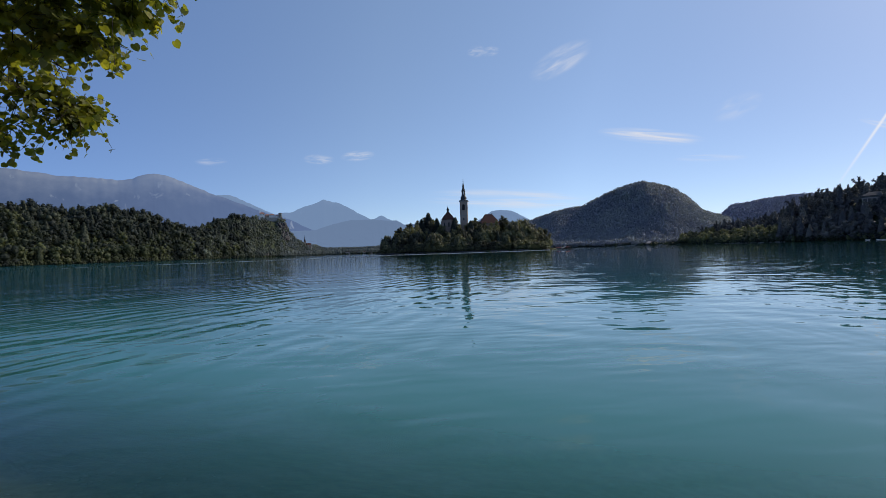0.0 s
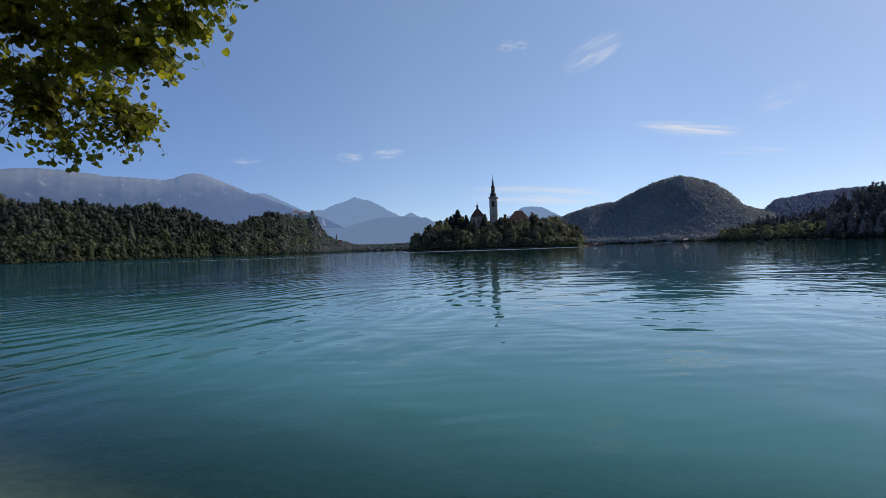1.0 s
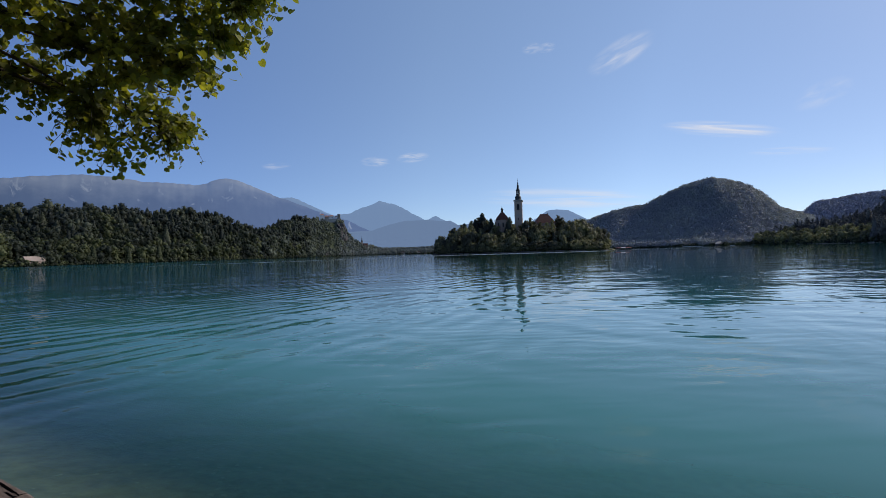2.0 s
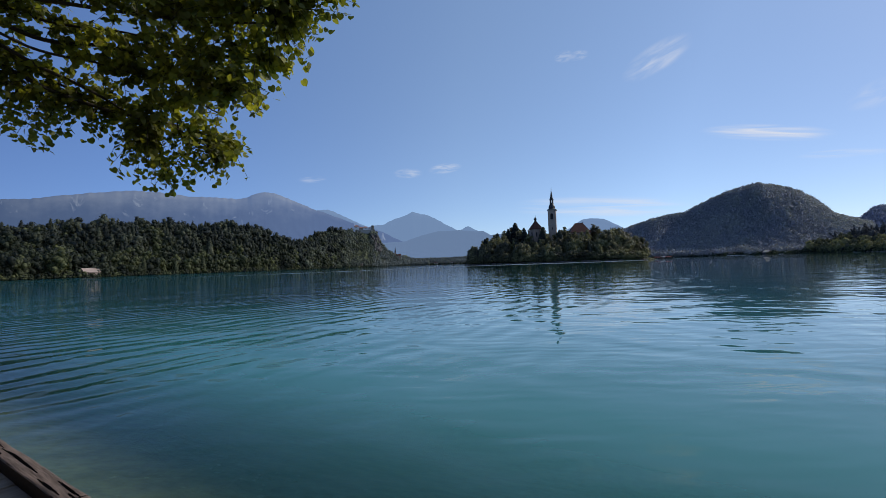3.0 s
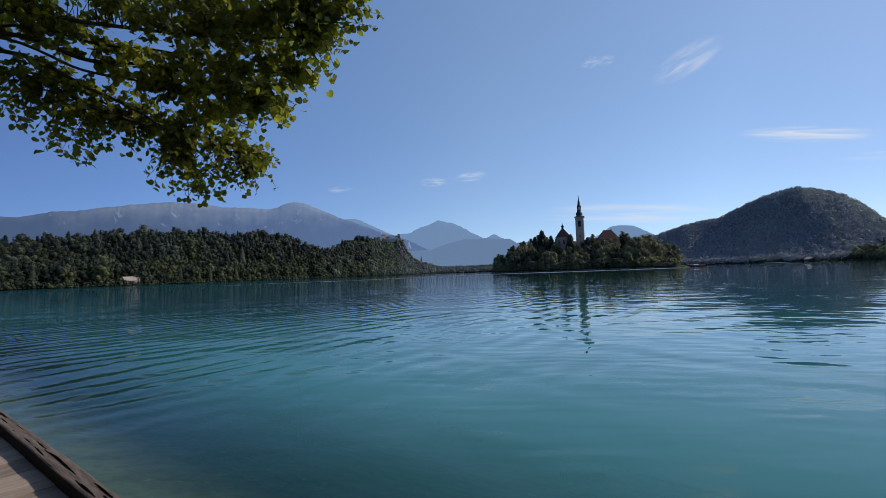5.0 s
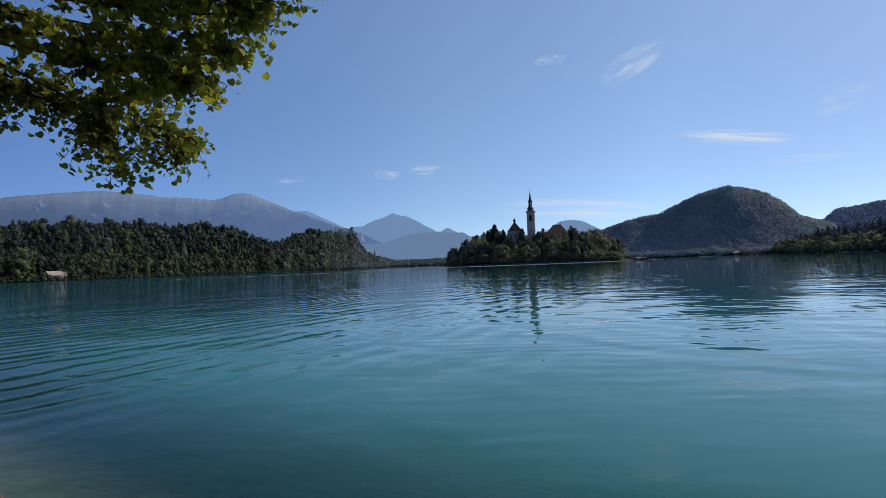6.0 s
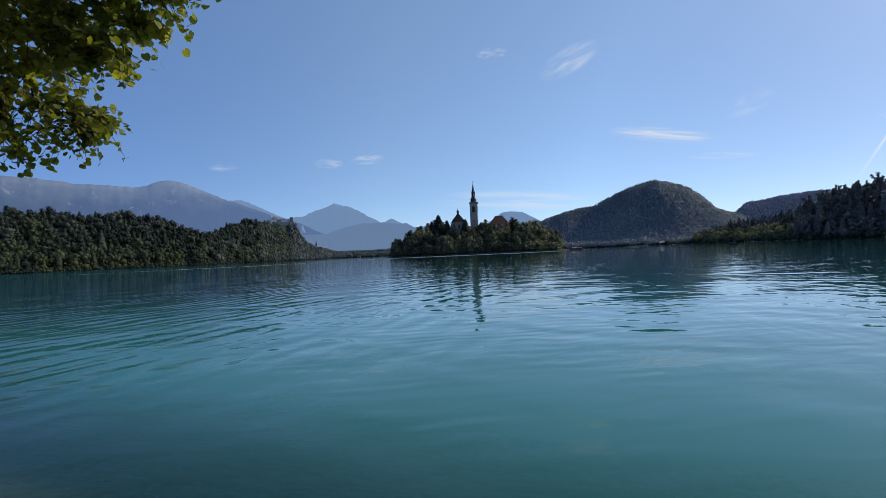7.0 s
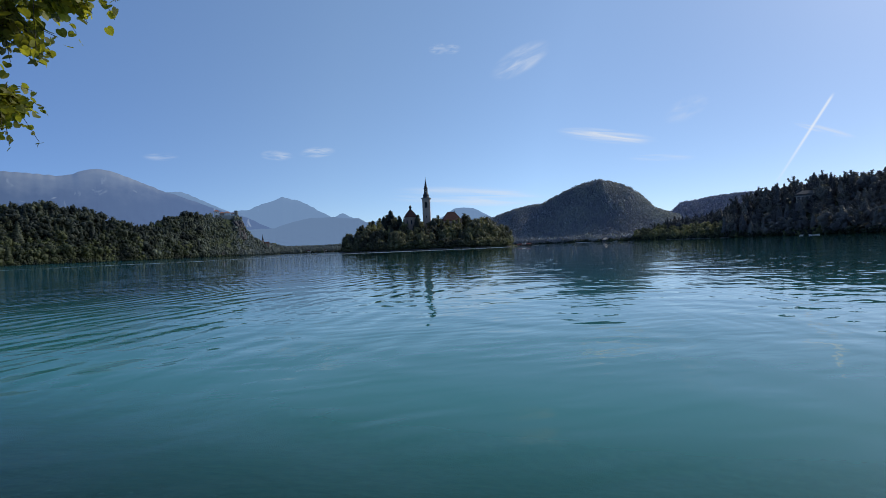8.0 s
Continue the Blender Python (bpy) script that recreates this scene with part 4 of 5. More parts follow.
def house(name, place, turn, label, w, d, tall, roof_h, wall_mat, roof_mat, hip=True, floors=2, columns=4, foundation=1.0):
    home = thing(name, place, label, "house", turn=turn)
    part("wall", add_box(bmesh.new(), 0, 0, -foundation, w, d, tall + foundation, bevel=0.05), wall_mat, home)
    bm = bmesh.new()
    if hip:
        add_hip_roof(bm, 0, 0, tall + 0.25, w, d, roof_h, 0.4)
    else:
        add_gable_roof(bm, 0, 0, tall + 0.2, w, d, roof_h)
    roof = part("roof", bm, roof_mat, home)
    if not hip:
        bm = bmesh.new()
        for s in (-1, 1):
            v = [bm.verts.new(p) for p in ((s * w / 2, -d / 2, tall), (s * w / 2, d / 2, tall), (s * w / 2, 0, tall + roof_h - 0.1))]
            u = [bm.verts.new(p) for p in ((s * (w / 2 - 0.3), -d / 2, tall), (s * (w / 2 - 0.3), d / 2, tall), (s * (w / 2 - 0.3), 0, tall + roof_h - 0.1))]
            bm.faces.new(v)
            bm.faces.new(u[::-1])
            for i in range(3):
                bm.faces.new((v[i], v[(i + 1) % 3], u[(i + 1) % 3], u[i]))
        part("gable", bm, wall_mat, home)
    part("chimney", add_box(bmesh.new(), w * 0.2, 0.3, tall + roof_h * 0.55, 0.7, 0.7, roof_h * 0.6), RUBBLE, roof)
    add_windows(home, w, d / 2, [1.0 + 3.0 * k for k in range(floors)], columns)
    return home


build_bell_tower()
build_church()
x, y, z = on_land(6.05, 417)
build_shore_wall()
house("island_house", (x, y, z), 10, "old pale house with brown-red hipped roof on the island", 17, 11, 26.4 - z, 8.6, PLASTER, TILES, floors=3)
build_island()


# ---- along the shores ----
def build_castle():
    x, y, z = on_land(-21.4, 1296)
    castle = thing("castle", (x, y, z + 6.0), "old stone castle with orange roofs on a cliff", "castle", turn=22)
    part("curtain_wall", add_box(bmesh.new(), 2, -9, -9, 52, 1.5, 11, bevel=0.1), RUBBLE, castle, "dark grey stone curtain wall")
    for k, (px, w, d, tall, rise) in enumerate(((-19, 13, 10, 12.5, 4.0), (-6, 12, 9, 8.0, 3.6), (6, 14, 9, 9.0, 3.6), (19, 9, 8, 7.0, 3.0))):
        part("residence_wall", add_box(bmesh.new(), px, 0, -4, w, d, tall + 4, bevel=0.05), PLASTER if k == 1 else WHITE, castle)
        part("roof", add_hip_roof(bmesh.new(), px, 0, tall + 0.2, w, d, rise, 0.5), ORANGE, castle, "orange tiled roof")
        for j in range(3):
            part("window", add_box(bmesh.new(), px + (j - 1) * w / 3.6, -d / 2 - 0.02, tall - 3.4, 1.1, 0.1, 1.6), DARK, castle)
    part("tower", add_turned(bmesh.new(), [(4, -6), (4, 14), (4.4, 14.2), (4.2, 15)], 16, 27, -4), RUBBLE, castle, "round stone corner tower", True)
    x, y, z = on_land(-20.1, 1288)
    cliff = bmesh.new()
    add_turned(cliff, [(28, -46), (27, -36), (25, -24), (25, -12), (23, -4), (20, 1), (6, 3)], 40)
    bmesh.ops.subdivide_edges(cliff, edges=cliff.edges, cuts=1)
    for v in cliff.verts:
        n = noise.fractal(v.co * 0.07, 0.8, 2.0, 5)
        v.co += Vector((v.co.x, v.co.y, 0)).normalized() * n * 7 + Vector((0, 0, n * 1.5))
        v.co.x *= 0.72
    ob = part("cliff", cliff, CLIFF)
    ob.matrix_world = pose(x, y, 90, 0, 0, 20)
    tagged(ob, "steep bare limestone cliff under the castle", "cliff", kind="structure")


def boat(place, turn, awning, label):
    b = thing("rowing_boat", place, label, "boat", "boats at the shore", turn)
    bm = bmesh.new()
    rows = []
    for i in range(9):
        u = -1 + 2 * i / 8
        w = 0.95 * (1 - abs(u) ** 2.6) + 0.06
        rise = 0.35 * u * u
        rows.append([bm.verts.new((3.6 * u, s * w * f, rise + h)) for s, f, h in ((-1, 1, 0.55), (-1, 0.75, 0.0), (1, 0.75, 0.0), (1, 1, 0.55), (1, 0.9, 0.5), (1, 0.68, 0.12), (-1, 0.68, 0.12), (-1, 0.9, 0.5))])
    for a, c in zip(rows, rows[1:]):
        for j in range(8):
            bm.faces.new((a[j], c[j], c[(j + 1) % 8], a[(j + 1) % 8]))
    bm.faces.new(rows[0])
    bm.faces.new(rows[-1][::-1])
    bmesh.ops.recalc_face_normals(bm, faces=bm.faces)
    part("hull", bm, WHITE if not awning else TRUNK, b)
    if awning:
        part("awning", add_gable_roof(bmesh.new(), 0, 0, 2.0, 4.6, 1.7, 0.35, 0.1), awning, b, "faded red awning")
        for sx in (-2.1, 2.1):
            for sy in (-0.75, 0.75):
                part("post", add_box(bmesh.new(), sx, sy, 0.4, 0.06, 0.06, 1.6), TRUNK, b)
    for u in (-1.4, 0.2, 1.6):
        part("bench", add_box(bmesh.new(), u, 0, 0.36, 0.3, 1.5, 0.05), TRUNK, b)
    return b


build_castle()
for k, (az, d, cover, turn) in enumerate(((14.7, 424, PAINT, 10), (15.25, 426, WHITE, -8), (15.85, 425, PAINT, 14), (44.0, 440, None, 30), (45.0, 434, None, -20))):
    x, y = polar(az, d)
    boat((x, y, -0.12), turn, cover, "wooden boat with a faded awning moored by the island" if cover else "small white rowing boat moored at the shaded bank")
x, y = polar(15.2, 429)
jetty = thing("jetty", (x, y, 0), "low wooden landing stage beside the island", "jetty", turn=4)
for k in range(16):
    part("plank", add_box(bmesh.new(), -5.6 + 0.75 * k, 0, 0.5, 0.7, 2.2, 0.08), PLANK, jetty)
for k in range(5):
    part("pile", add_turned(bmesh.new(), [(0.14, -2.5), (0.14, 0.5)], 8, -5.5 + 2.75 * k, -0.9), TRUNK, jetty)

x, y, z = on_shore(-50.0, 5)
house("boathouse", (x, y, z), 76, "pale shore house with a light sunlit roof", 14, 9, 4.2, 4.2, CREAM, CREAM, False, 1, 5)
x, y, z = on_shore(-27.6, 10)
villa = house("villa", (x, y, z), 25, "pale villa with a pointed gable among trees", 8, 8, 6.5, 4.5, PLASTER, COPPER, False, 2, 2)
x, y, z = on_shore(-21.9, 12)
house("lake_house", (x, y, z), 20, "small pale lake house with a light roof", 10, 8, 5, 4, PLASTER, CREAM, False, 2, 2)
for k, (az, w) in enumerate(((-14.6, 22), (-13.5, 16), (-12.2, 14), (-11.4, 20), (-10.2, 12), (-9.5, 18))):
    x, y, z = on_shore(az, 6)
    house("town_house", (x, y, z), 14 - 3 * k, "pale town house on the far shore", w, 10, 5.5, 3.0, PLASTER if k % 2 else WHITE, TILES if k % 3 else ORANGE, True, 2, 5)
x, y, z = on_shore(25.15, 1)
pavilion = house("boat_pavilion", (x, y, z), -20, "low lakeside pavilion with a pale red canvas roof", 13, 9, 3.4, 4.2, DIM, CANVAS, True, 1, 4)
x, y, z = on_shore(22.4, 4)
house("bath_house", (x, y, z), -20, "long grey shaded bath house by the water", 30, 7, 4.0, 2.0, RUBBLE, COPPER, True, 1, 8)
for az, w in ((22.6, 34), (26.6, 16)):
    x, y = polar(az, 985 if az < 25 else 950)
    float_ = thing("floating_jetty", (x, y, 0), "pale floating jetty in front of the far shore", "jetty", turn=-22)
    part("deck", add_box(bmesh.new(), 0, 0, -0.2, w, 2.4, 0.75, bevel=0.05), WHITE, float_)


def build_pale_strip():
    """A low pale raised strip along the shore below the wooded point."""
    bm, rows = bmesh.new(), []
    for az in np.arange(30.5, 38.01, 0.25):
        x, y, _ = on_shore(az, -0.5)
        out = Vector((-x, -y, 0)).normalized()
        rows.append([bm.verts.new(Vector((x, y, 0)) + out * a + Vector((0, 0, h + 0.12 * noise.noise(Vector((az * 3, h, 0)))))) for a, h in ((1.0, -0.6), (0.9, 0.85), (-0.4, 0.95), (-0.4, -0.6))])
    for a, b in zip(rows, rows[1:]):
        for j in range(3):
            bm.faces.new((a[j], b[j], b[j + 1], a[j + 1]))
    tagged(part("embankment_wall", bm, RUBBLE), "low pale raised strip at the lake's edge", "wall", kind="structure")


build_pale_strip()


def build_parish_church():
    x, y, z = on_shore(-17.4, 30)
    c = thing("parish_church", (x, y, z), "distant pale church with a slender dark spire", "church", turn=15)
    part("tower", add_box(bmesh.new(), 0, 0, -1, 5, 5, 19, bevel=0.1), PLASTER, c)
    part("spire", add_turned(bmesh.new(), [(3.4, 18), (2.8, 19), (1.3, 25), (0.1, 36)], 8), COPPER, c)
    part("nave", add_box(bmesh.new(), 9, 3, -1, 16, 8, 9, bevel=0.1), PLASTER, c)
    part("nave_roof", add_gable_roof(bmesh.new(), 9, 3, 8.2, 16, 8, 5), TILES, c)


def build_shaded_villa():
    x, y = polar(44.7, 545)
    z = float(land(x, y))
    v = thing("hillside_villa", (x, y, z), "grey villa with a columned terrace in dark woods", "house", turn=-44)
    part("wall", add_box(bmesh.new(), 0, 0, -2, 19, 10, 15, bevel=0.05), DIM, v)
    part("roof", add_hip_roof(bmesh.new(), 0, 0, 13.2, 19, 10, 3.5), COPPER, v)
    part("terrace", add_box(bmesh.new(), 0, -8, -3, 21, 6, 8), DIM, v)
    for k in range(7):
        part("column", add_turned(bmesh.new(), [(0.45, 5), (0.35, 5.4), (0.33, 10), (0.5, 10.4)], 10, -9 + 3 * k, -10), RUBBLE, v)
    part("balustrade", add_box(bmesh.new(), 0, -10, 10.4, 20, 0.7, 0.8), RUBBLE, v)
    add_windows(v, 19, 5.0, (1.5, 6.0), 5, 1.2, 2.2)


build_parish_church()
build_shaded_villa()


# ---- thin clouds, far behind everything ----
def cloud(name, label, az, el, half_w, half_h, tilt, density, scale, seed):
    bm = bmesh.new()
    bmesh.ops.create_grid(bm, x_segments=4, y_segments=4, size=1)
    ob = part(name, bm, cloud_material(name, density, scale, seed))
    d = 4850
    at = Vector((d * math.sin(radians(az)) * math.cos(radians(el)), d * math.cos(radians(az)) * math.cos(radians(el)), 2 + d * math.sin(radians(el))))
    turn = (-at).to_track_quat("Z", "Y").to_matrix().to_4x4()
    size = (d * math.tan(radians(half_w)), d * math.tan(radians(half_h)), 1, 1)
    ob.matrix_world = Matrix.Translation(at) @ turn @ pose(0, 0, 0, 0, 0, tilt) @ Matrix.Diagonal(size)
    return tagged(ob, label, "cloud", kind="structure")


# ---- streaks of sky sheen, painted pale on the water ----
def streak(label, line, width):
    """A narrow ribbon along azimuth and distance pairs, lying on the lake."""
    p = smooth_line([(*polar(az, d), 0.012) for az, d in line], 8)
    bm = bmesh.new()
    rows = []
    for k, q in enumerate(p):
        way = (p[min(k + 1, len(p) - 1)] - p[max(k - 1, 0)]).normalized()
        side = Vector((-way.y, way.x, 0)) * width * (0.35 + 0.65 * math.sin(math.pi * (k + 0.5) / len(p)))
        rows.append((bm.verts.new(q - side), bm.verts.new(q + side)))
    for a, b in zip(rows, rows[1:]):
        bm.faces.new((a[0], b[0], b[1], a[1]))
    tagged(part("water_streak", bm, SKY_SHEEN), label, "water", kind="structure")


streak("pale painted sky sheen on ruffled water before the wooded shore", [(-41, 215), (-37, 215), (-32, 216), (-26, 218), (-20, 242), (-13, 290), (-9, 335)], 6.0)
streak("thin bright painted sky sheen on ruffled water along the island", [(-9.5, 330), (-6.7, 322), (-3, 318), (2.3, 316), (5.7, 318), (8.9, 325), (13, 352)], 32.0)
streak("bright painted sky sheen on smooth water beside the island", [(9.0, 350), (12, 385), (15, 420), (19.5, 440), (25, 440)], 9.0)

WISP = "faint white wisp of high cloud"
cloud("backdrop_cloud", WISP, 5.2, 24.2, 1.3, 0.75, 4, 0.36, (1.2, 2.2, 1), 3.1)
cloud("backdrop_cloud", WISP, 7.0, 24.1, 1.2, 0.65, 4, 0.36, (1.2, 2.2, 1), 5.7)
cloud("backdrop_cloud", WISP, 15.6, 22.2, 4.2, 1.7, 22, 0.62, (0.8, 1.7, 1), 1.3)
cloud("backdrop_cloud", WISP, 25.6, 12.5, 6.4, 0.95, -13, 1.1, (0.8, 1.5, 1), 2.2)
cloud("backdrop_cloud", WISP, 31.5, 9.3, 4.0, 0.5, -6, 0.35, (1.0, 2.0, 1), 7.4)
cloud("backdrop_cloud", WISP, -15.4, 11.8, 2.1, 0.75, 0, 0.5, (1.0, 2.0, 1), 4.4)
cloud("backdrop_cloud", WISP, -10.6, 12.3, 2.4, 0.75, 6, 0.6, (1.0, 2.0, 1), 6.1)
cloud("backdrop_cloud", WISP, -27.5, 11.0, 1.9, 0.5, 6, 0.35, (1.0, 2.0, 1), 8.3)
cloud("backdrop_cloud", "pale haze streak low over the mountains", 8.0, 6.4, 12.0, 1.5, -4, 0.75, (0.9, 2.4, 1), 9.2)
cloud("backdrop_cloud", WISP, 34.2, 14.2, 2.6, 1.4, 20, 0.28, (1.0, 1.6, 1), 3.9)
cloud("backdrop_cloud", WISP, 46.0, 9.9, 2.8, 0.42, -27, 0.7, (1.0, 1.2, 1), 2.9)


def build_contrail():
    m, nt, out = material("vapour_trail")
    c = node(nt, "SeparateXYZ", Vector=nt.nodes.new("ShaderNodeTexCoord").outputs["Object"])
    core_ = span(nt, maths(nt, "ABSOLUTE", c.outputs["Y"]), 0.0, 1.0, 1.0, 0.0)
    fade = maths(nt, "MULTIPLY", span(nt, c.outputs["X"], -1.0, 0.3, 0.25, 1.0), span(nt, c.outputs["X"], 0.8, 1.0, 1.0, 0.0))
    a = maths(nt, "MULTIPLY", maths(nt, "MULTIPLY", core_, fade), 0.75, True)
    s = node(nt, "MixShader", i0=a, i1=node(nt, "BsdfTransparent").outputs[0], i2=node(nt, "Emission", Color=(0.9, 0.93, 1.0, 1), Strength=0.95).outputs[0])
    nt.links.new(s.outputs[0], out.inputs[0])
    bm = bmesh.new()
    bmesh.ops.create_grid(bm, x_segments=8, y_segments=2, size=1)
    ob = part("backdrop_vapour_trail", bm, m)
    d = 4800
    ends = [Vector((d * math.sin(radians(a)) * math.cos(radians(e)), d * math.cos(radians(a)) * math.cos(radians(e)), 2 + d * math.sin(radians(e)))) for a, e in ((42.2, 5.4), (46.9, 13.3))]
    at, along = (ends[0] + ends[1]) / 2, ends[1] - ends[0]
    x = along.normalized()
    z = (-at - x * (-at).dot(x)).normalized()
    basis = Matrix((x, z.cross(x), z)).transposed().to_4x4()
    ob.matrix_world = Matrix.Translation(at) @ basis @ Matrix.Diagonal((along.length / 2, 16, 1, 1))
    tagged(ob, "white vapour trail in the sky", "vapour trail", kind="structure")


build_contrail()


def build_shade_trees():
    """Unseen trees added on the bank behind the boardwalk, to shade it from that side."""
    gen = np.random.default_rng(51)
    kinds = [broadleaf(900, gen, s, 0.03) for s in (0.36, 0.42)]
    places = []
    for u in np.arange(-26, 27, 3.2):
        for n in (5.5, 10.0, 16.0):
            x, y = (-n - gen.uniform(0, 2)) * LAND_N + (u + gen.uniform(-1, 1)) * np.array((LAND_N[1], -LAND_N[0]))
            places.append((x, y, float(land(x, y)) - 0.2))
    plant("bank_trees", "unseen leafy trees added behind the boardwalk for shade", BROAD, kinds, places, 8, 13, 52)


build_shade_trees()


# ---- the boardwalk ----
ALONG, ACROSS = Vector((0.929, -0.370, 0)), Vector((0.370, 0.929, 0))
DECK_Z, BEAM_TOP = 0.531, 0.65
TURN = math.degrees(math.atan2(ALONG.y, ALONG.x))


def build_boardwalk():
    walkway = thing("boardwalk", (0, 0, 0), "sun-bleached wooden lakeside boardwalk with weathered edge beam", "boardwalk")
    gen = random.Random(5)
    bm = add_box(bmesh.new(), 0, 0, -0.14, 26, 0.12, 0.14)
    for s in (-0.95, 0.0, 0.92):
        m = pose(*(ACROSS * s - ALONG * 3 + Vector((0, 0, DECK_Z - 0.045))), 0, 0, TURN)
        b = bm.copy()
        bmesh.ops.transform(b, matrix=m, verts=b.verts)
        part("joist", b, SHADE_WOOD, walkway)
    bm.free()
    for k in range(14):
        p = ALONG * (-15 + 2 * k) + ACROSS * 0.92
        part("pile", add_turned(bmesh.new(), [(0.09, -2.2), (0.09, DECK_Z - 0.18)], 10, p.x, p.y), SHADE_WOOD, walkway)
    pitch = 0.2
    shared = []
    for k in range(4):
        b = bmesh.new()
        add_box(b, 0, 0, -0.04, pitch - 0.012, 2.25, 0.04, bevel=0.004)
        for v in b.verts:
            v.co.z += gen.uniform(-0.002, 0.002)
        me = bpy.data.meshes.new("plank")
        b.to_mesh(me)
        b.free()
        me.materials.append(PLANK)
        shared.append(me)
    for k in range(120):
        p = ALONG * (-15.5 + pitch * k) + ACROSS * (-0.075 + gen.uniform(-0.012, 0.008))
        plank = new("plank", shared[k % 4])
        plank.parent = walkway
        plank.matrix_local = pose(p.x, p.y, DECK_Z + gen.uniform(-0.003, 0.003), gen.uniform(-0.3, 0.3), 0, TURN + gen.uniform(-0.4, 0.4))
    return walkway


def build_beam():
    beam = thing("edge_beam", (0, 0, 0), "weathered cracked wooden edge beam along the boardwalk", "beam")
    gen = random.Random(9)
    for k in range(4):
        bm = bmesh.new()
        length, steps = 5.6, 420
        section = [(0.071 - 0.142 * j / 30, 0.0) for j in range(31)]
        section += [(-0.073, -0.03), (-0.073, -0.075), (-0.070, -0.12), (0.070, -0.12), (0.073, -0.075), (0.073, -0.03)]
        ring, rows = len(section), []
        for i in range(steps + 1):
            u = -length / 2 + length * i / steps
            cracks = []
            for c in range(3):
                middle = -0.034 + 0.030 * c + 0.022 * noise.noise(Vector((u * 0.9 + 11 * k, 3.3 * c, 0)))
                wide = 0.016 * max(0.0, noise.noise(Vector((u * 2.3, 8.1 + k, 5.7 * c))) + 0.06 * noise.noise(Vector((u * 30, c, 1))) - 0.02)
                cracks.append((middle, wide))
            row = []
            for x, z in section:
                wear = noise.noise(Vector((u * 2.2 + 30 * k, x * 30, z * 30)))
                fine = noise.noise(Vector((u * 11, x * 110, z * 70 + 9)))
                if z == 0.0:
                    z += 0.005 * wear + 0.0022 * fine - 0.010 * (abs(x) / 0.071) ** 8
                    for middle, wide in cracks:
                        if abs(x - middle) < wide:
                            z -= 0.030
                row.append(bm.verts.new((u, x * (1 + 0.05 * wear + 0.02 * fine), z)))
            rows.append(row)
        for a, b in zip(rows, rows[1:]):
            for j in range(ring):
                bm.faces.new((a[j], b[j], b[(j + 1) % ring], a[(j + 1) % ring]))
        bm.faces.new(rows[0])
        bm.faces.new(rows[-1][::-1])
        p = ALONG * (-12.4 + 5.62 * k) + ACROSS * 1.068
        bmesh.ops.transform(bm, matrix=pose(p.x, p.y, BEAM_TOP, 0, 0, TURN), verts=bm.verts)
        bm.normal_update()
        # top faces take the paler lit colour, the sides keep the shade-dark one
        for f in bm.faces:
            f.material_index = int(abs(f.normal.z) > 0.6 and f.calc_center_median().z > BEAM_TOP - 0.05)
        timber = part("timber", bm, SHADE_WOOD, beam)
        timber.data.materials.append(LIT_TOP)


build_boardwalk()
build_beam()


# ---- the linden over the water ----
BOUGHS = [
    [(-9.4, 1.9, 2.9), (-7.6, 2.6, 4.6), (-5.93, 3.16, 5.11), (-4.97, 3.51, 5.01), (-4.30, 3.71, 4.91), (-3.23, 3.68, 4.63), (-2.40, 3.57, 4.44)],
    [(-9.4, 1.9, 2.6), (-7.7, 2.5, 4.3), (-6.00, 3.21, 4.91), (-5.09, 3.61, 4.66), (-4.41, 3.81, 4.58), (-3.82, 3.95, 4.29), (-2.89, 3.55, 3.84)],
    [(-9.4, 1.9, 2.3), (-7.8, 2.6, 4.2), (-6.14, 3.29, 4.79), (-5.15, 3.71, 4.37), (-4.66, 3.96, 4.08), (-4.25, 4.08, 3.75)],
    [(-9.4, 1.9, 2.1), (-7.9, 2.6, 4.0), (-6.28, 3.37, 4.63), (-5.18, 3.79, 4.18), (-4.68, 3.98, 3.99), (-4.21, 4.21, 3.88), (-3.75, 4.58, 3.56)],
]
# leafy sprays: place and reach in metres
SPRAYS = [(-4.25, 4.09, 3.28, 0.33), (-4.15, 4.35, 3.18, 0.16), (-4.32, 3.96, 3.47, 0.30), (-3.77, 4.60, 3.42, 0.30), (-3.71, 4.69, 3.71, 0.28), (-3.75, 4.25, 3.77, 0.45), (-4.17, 4.13, 3.82, 0.45), (-4.71, 4.04, 3.78, 0.30), (-5.24, 3.84, 3.88, 0.38), (-5.45, 3.60, 3.80, 0.28), (-5.70, 3.47, 4.06, 0.36), (-2.62, 3.39, 3.76, 0.28)]
SPRAYS += [(-2.38, 3.24, 3.59, 0.10), (-3.08, 3.64, 3.93, 0.42), (-2.36, 3.58, 4.00, 0.24), (-2.19, 3.64, 4.07, 0.12), (-2.41, 3.57, 4.41, 0.42), (-2.12, 3.75, 4.60, 0.30), (-1.94, 3.73, 4.75, 0.30), (-3.00, 3.72, 4.41, 0.55), (-3.66, 3.85, 4.20, 0.50), (-4.27, 3.88, 4.16, 0.40), (-3.55, 3.59, 4.57, 0.55), (-4.83, 3.93, 4.09, 0.35)]
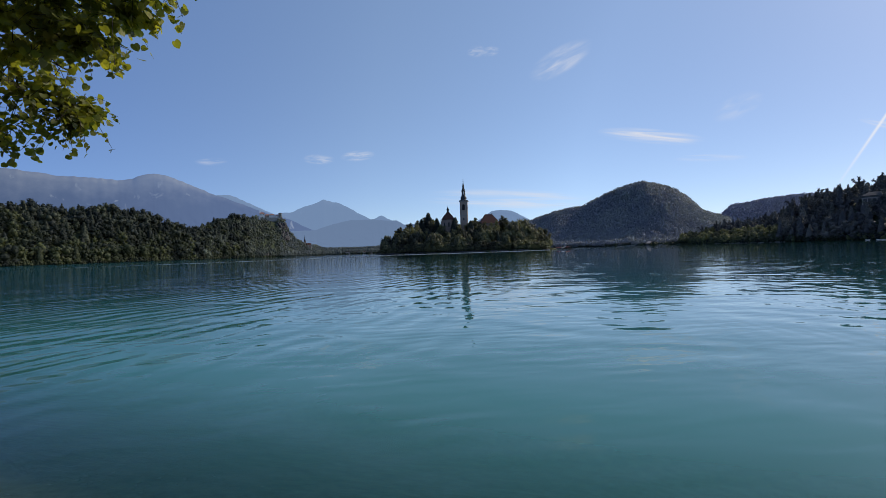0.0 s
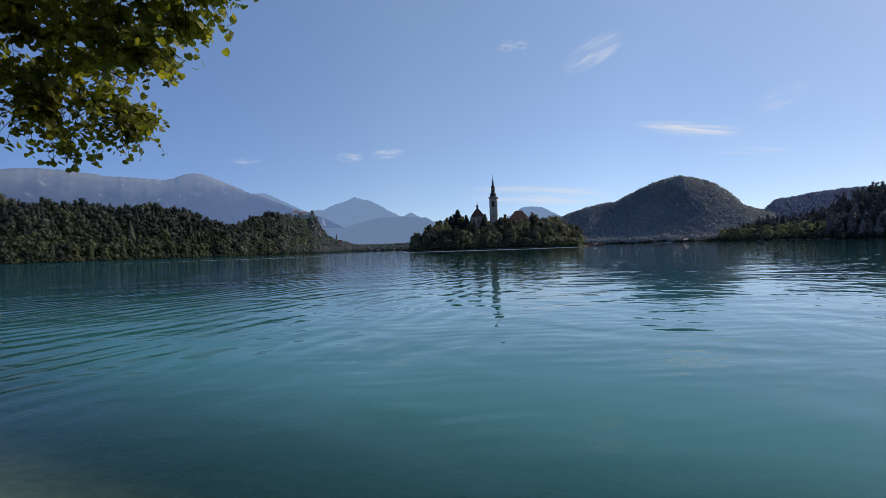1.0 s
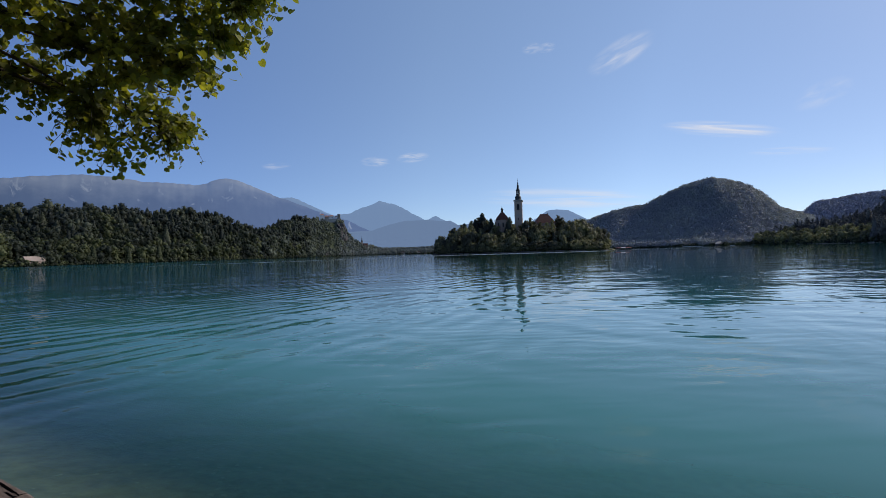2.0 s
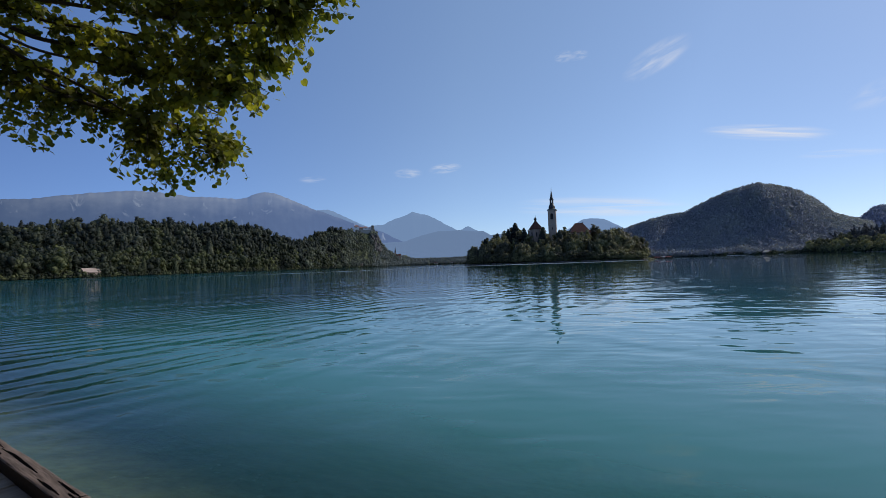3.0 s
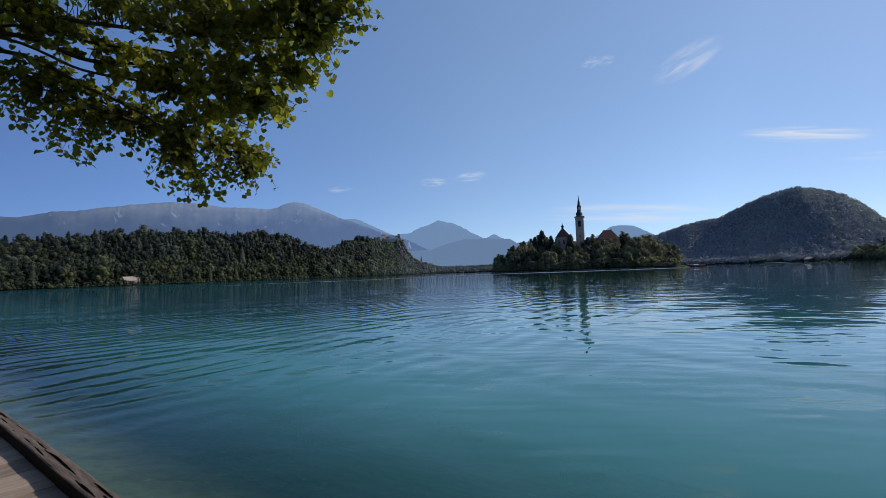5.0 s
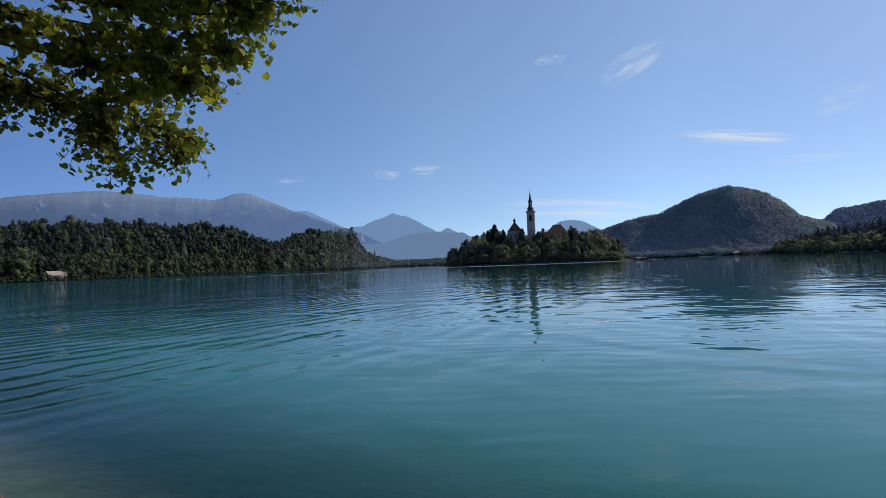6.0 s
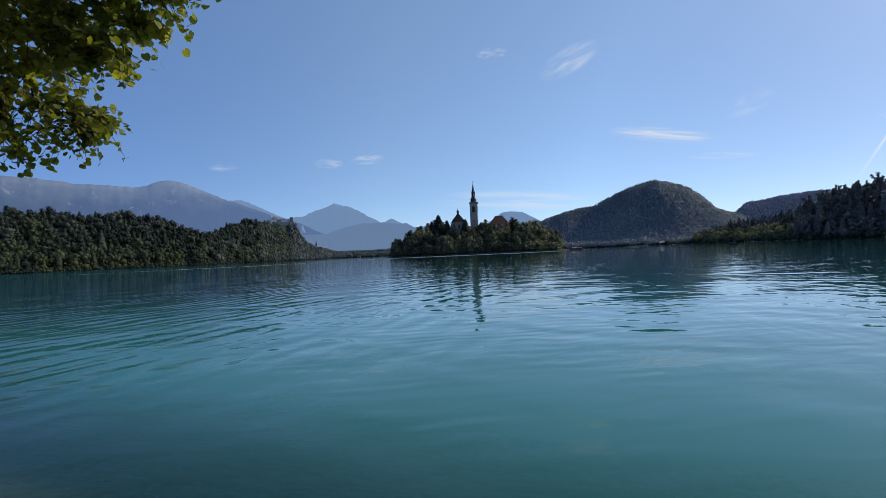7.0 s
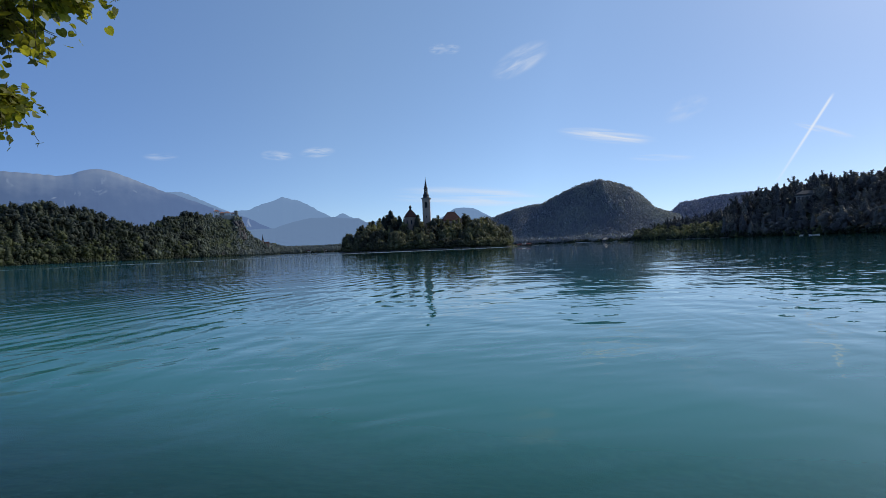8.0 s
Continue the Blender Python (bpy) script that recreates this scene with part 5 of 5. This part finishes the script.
SPRAYS += [(-5.42, 3.73, 4.32, 0.34), (-6.00, 3.25, 4.30, 0.20), (-6.15, 3.20, 4.75, 0.24), (-6.10, 3.30, 5.20, 0.26), (-4.55, 3.78, 4.42, 0.34), (-4.02, 3.85, 4.52, 0.34), (-5.68, 3.59, 4.55, 0.34), (-4.89, 3.82, 4.74, 0.34), (-5.22, 3.58, 4.98, 0.36), (-5.60, 3.40, 4.98, 0.34), (-4.14, 3.55, 4.91, 0.40), (-2.92, 3.53, 4.78, 0.50), (-2.27, 3.56, 4.95, 0.50), (-3.48, 3.60, 5.27, 0.50), (-4.68, 3.52, 5.45, 0.50), (-5.43, 3.24, 5.46, 0.50)]


def leaf_shape():
    """A heart-shaped linden leaf one unit long, tip down -y, folded along its midrib and drooping."""
    half = [(0.0, 0.0), (0.20, 0.12), (0.44, 0.08), (0.57, -0.16), (0.55, -0.46), (0.33, -0.74), (0.0, -0.96)]
    v = [(x, y, 0.16 * abs(x) - 0.12 * y * y) for x, y in half] + [(-x, y, 0.16 * abs(x) - 0.12 * y * y) for x, y in half[1:-1]] + [(0.0, -0.42, -0.02)]
    f = [(12, 0, 1), (12, 1, 2), (12, 2, 3), (12, 3, 4), (12, 4, 5), (12, 5, 6), (12, 7, 0), (12, 8, 7), (12, 9, 8), (12, 10, 9), (12, 11, 10), (12, 6, 11)]
    return np.array(v), np.array(f)


def build_linden():
    gen = np.random.default_rng(17)
    base = Vector((-9.6, 1.7, 0))
    base.z = float(land(base.x, base.y)) - 0.1
    tree = thing("linden_tree", base, "lakeside linden tree with backlit heart-shaped leaves", "tree")
    back = Matrix.Translation(-base)
    bm = bmesh.new()
    stem = smooth_line([base, (-9.55, 1.75, 1.6), (-9.4, 1.9, 3.0), (-9.3, 1.9, 5.5), (-9.0, 2.0, 8.0)])
    add_tube(bm, stem, [0.27 - 0.2 * k / len(stem) for k in range(len(stem))], 14)
    bmesh.ops.transform(bm, matrix=back, verts=bm.verts)
    part("trunk", bm, BARK, tree, smooth=True)
    lines = []
    slim = [[[u * 0.5 + v * 0.5 + w for u, v, w in zip(p, q, shift)] for p, q in zip(a, b)] for a, b, shift in
            ((BOUGHS[0], BOUGHS[1], (0, 0.12, 0.03)), (BOUGHS[1], BOUGHS[3], (0.05, -0.15, 0.10)), (BOUGHS[2], BOUGHS[3], (0.1, 0.2, -0.06)))]
    for n, limb in enumerate(BOUGHS + slim):
        line = smooth_line(limb, 8)
        lines += line[14:]
        thick = 0.032 if n < len(BOUGHS) else 0.019
        bm = bmesh.new()
        add_tube(bm, line, [thick * (1 - 0.86 * k / len(line)) + 0.003 for k in range(len(line))], 10)
        bmesh.ops.transform(bm, matrix=back, verts=bm.verts)
        part("limb", bm, BARK, tree, smooth=True)
    twigs, verts, faces, poses = bmesh.new(), [], [], []
    lv, lf = leaf_shape()
    for x, y, z, reach in SPRAYS:
        c = Vector((x, y, z))
        for _ in range(max(6, int(114 * reach ** 1.5))):
            v = gen.normal(0, 1, 3)
            tip = c + Vector(v / np.linalg.norm(v)) * float(gen.uniform(0, 1) ** 0.45) * reach
            start = c.lerp(tip, 0.6) + Vector(gen.normal(0, 0.12, 3))
            root = min(lines, key=lambda q: (q - start).length)
            mid = (root + tip) / 2 + Vector(gen.normal(0, 0.04, 3)) + Vector((0, 0, 0.05 + 0.12 * (root - tip).length))
            twig = smooth_line([root, mid, tip], 4)
            add_tube(twigs, twig, [0.0032 * (1 - 0.8 * k / len(twig)) + 0.0008 for k in range(len(twig))], 4)
            n = int(gen.integers(12, 17))
            for k in range(n):
                t = 1 - min(0.6, 0.036 * k / max((root - tip).length, 0.2)) * (0.8 + 0.2 * k / n)
                i = min(int(t * (len(twig) - 1)), len(twig) - 2)
                at = twig[i].lerp(twig[i + 1], t * (len(twig) - 1) - i) + Vector(gen.normal(0, 0.028, 3)) - Vector((0, 0, 0.012))
                size = float(gen.uniform(0.040, 0.068))
                q = Euler((gen.normal(0.75, 0.40), gen.normal(0, 0.40), gen.uniform(0, 6.283))).to_matrix().to_4x4()
                poses.append(back @ Matrix.Translation(at) @ q @ Matrix.Scale(size, 4))
    bmesh.ops.transform(twigs, matrix=back, verts=twigs.verts)
    twigs = part("twig", twigs, BARK, tree)
    tagged(twigs, "thin dark twigs among the leaves", kind="stuff")
    near = sorted(range(len(poses)), key=lambda i: (poses[i].translation + base - Vector((-2.4, 3.3, 3.6))).length)
    shared = bpy.data.meshes.new("leaf")
    shared.from_pydata(lv.tolist(), [], lf.tolist())
    shared.materials.append(LEAF)
    for i in near[:300]:
        leaf = new("leaf", shared)
        leaf.parent = tree
        leaf.matrix_local = poses[i]
    for n, i in enumerate(near[300:]):
        m = np.array(poses[i])
        verts.append(lv @ m[:3, :3].T + m[:3, 3])
        faces.append(lf + 13 * n)
    leaves = from_arrays("leaves", np.vstack(verts), np.vstack(faces), LEAF)
    leaves.parent = tree
    tagged(leaves, "mass of green linden leaves", kind="stuff")


build_linden()


# ---- stones on the lake bed ----
def build_stones():
    gen = np.random.default_rng(41)
    pieces = []
    for _ in range(240):
        u, n = gen.uniform(-9, 5), gen.uniform(1.3, 6.5)
        x, y = (ALONG * u + ACROSS * n).xy
        bm = bmesh.new()
        bmesh.ops.create_icosphere(bm, subdivisions=2, radius=1)
        shift = Vector(gen.uniform(0, 50, 3))
        size = gen.uniform(0.02, 0.06) * Vector((1, gen.uniform(0.6, 1), gen.uniform(0.2, 0.4)))
        for v in bm.verts:
            v.co *= 1 + 0.3 * noise.noise(v.co * 1.3 + shift)
            v.co = Vector((v.co.x * size.x, v.co.y * size.y, v.co.z * size.z))
        bm.verts.ensure_lookup_table()
        v = np.array([w.co for w in bm.verts]) + (x, y, float(land(x, y)) - 0.004)
        f = np.array([[w.index for w in q.verts] for q in bm.faces])
        bm.free()
        pieces.append((v, f))
    tagged(from_arrays("lake_stones", *joined(pieces), STONE), "pale stones scattered on the shallow lake bed", "stone", kind="stuff")


build_stones()
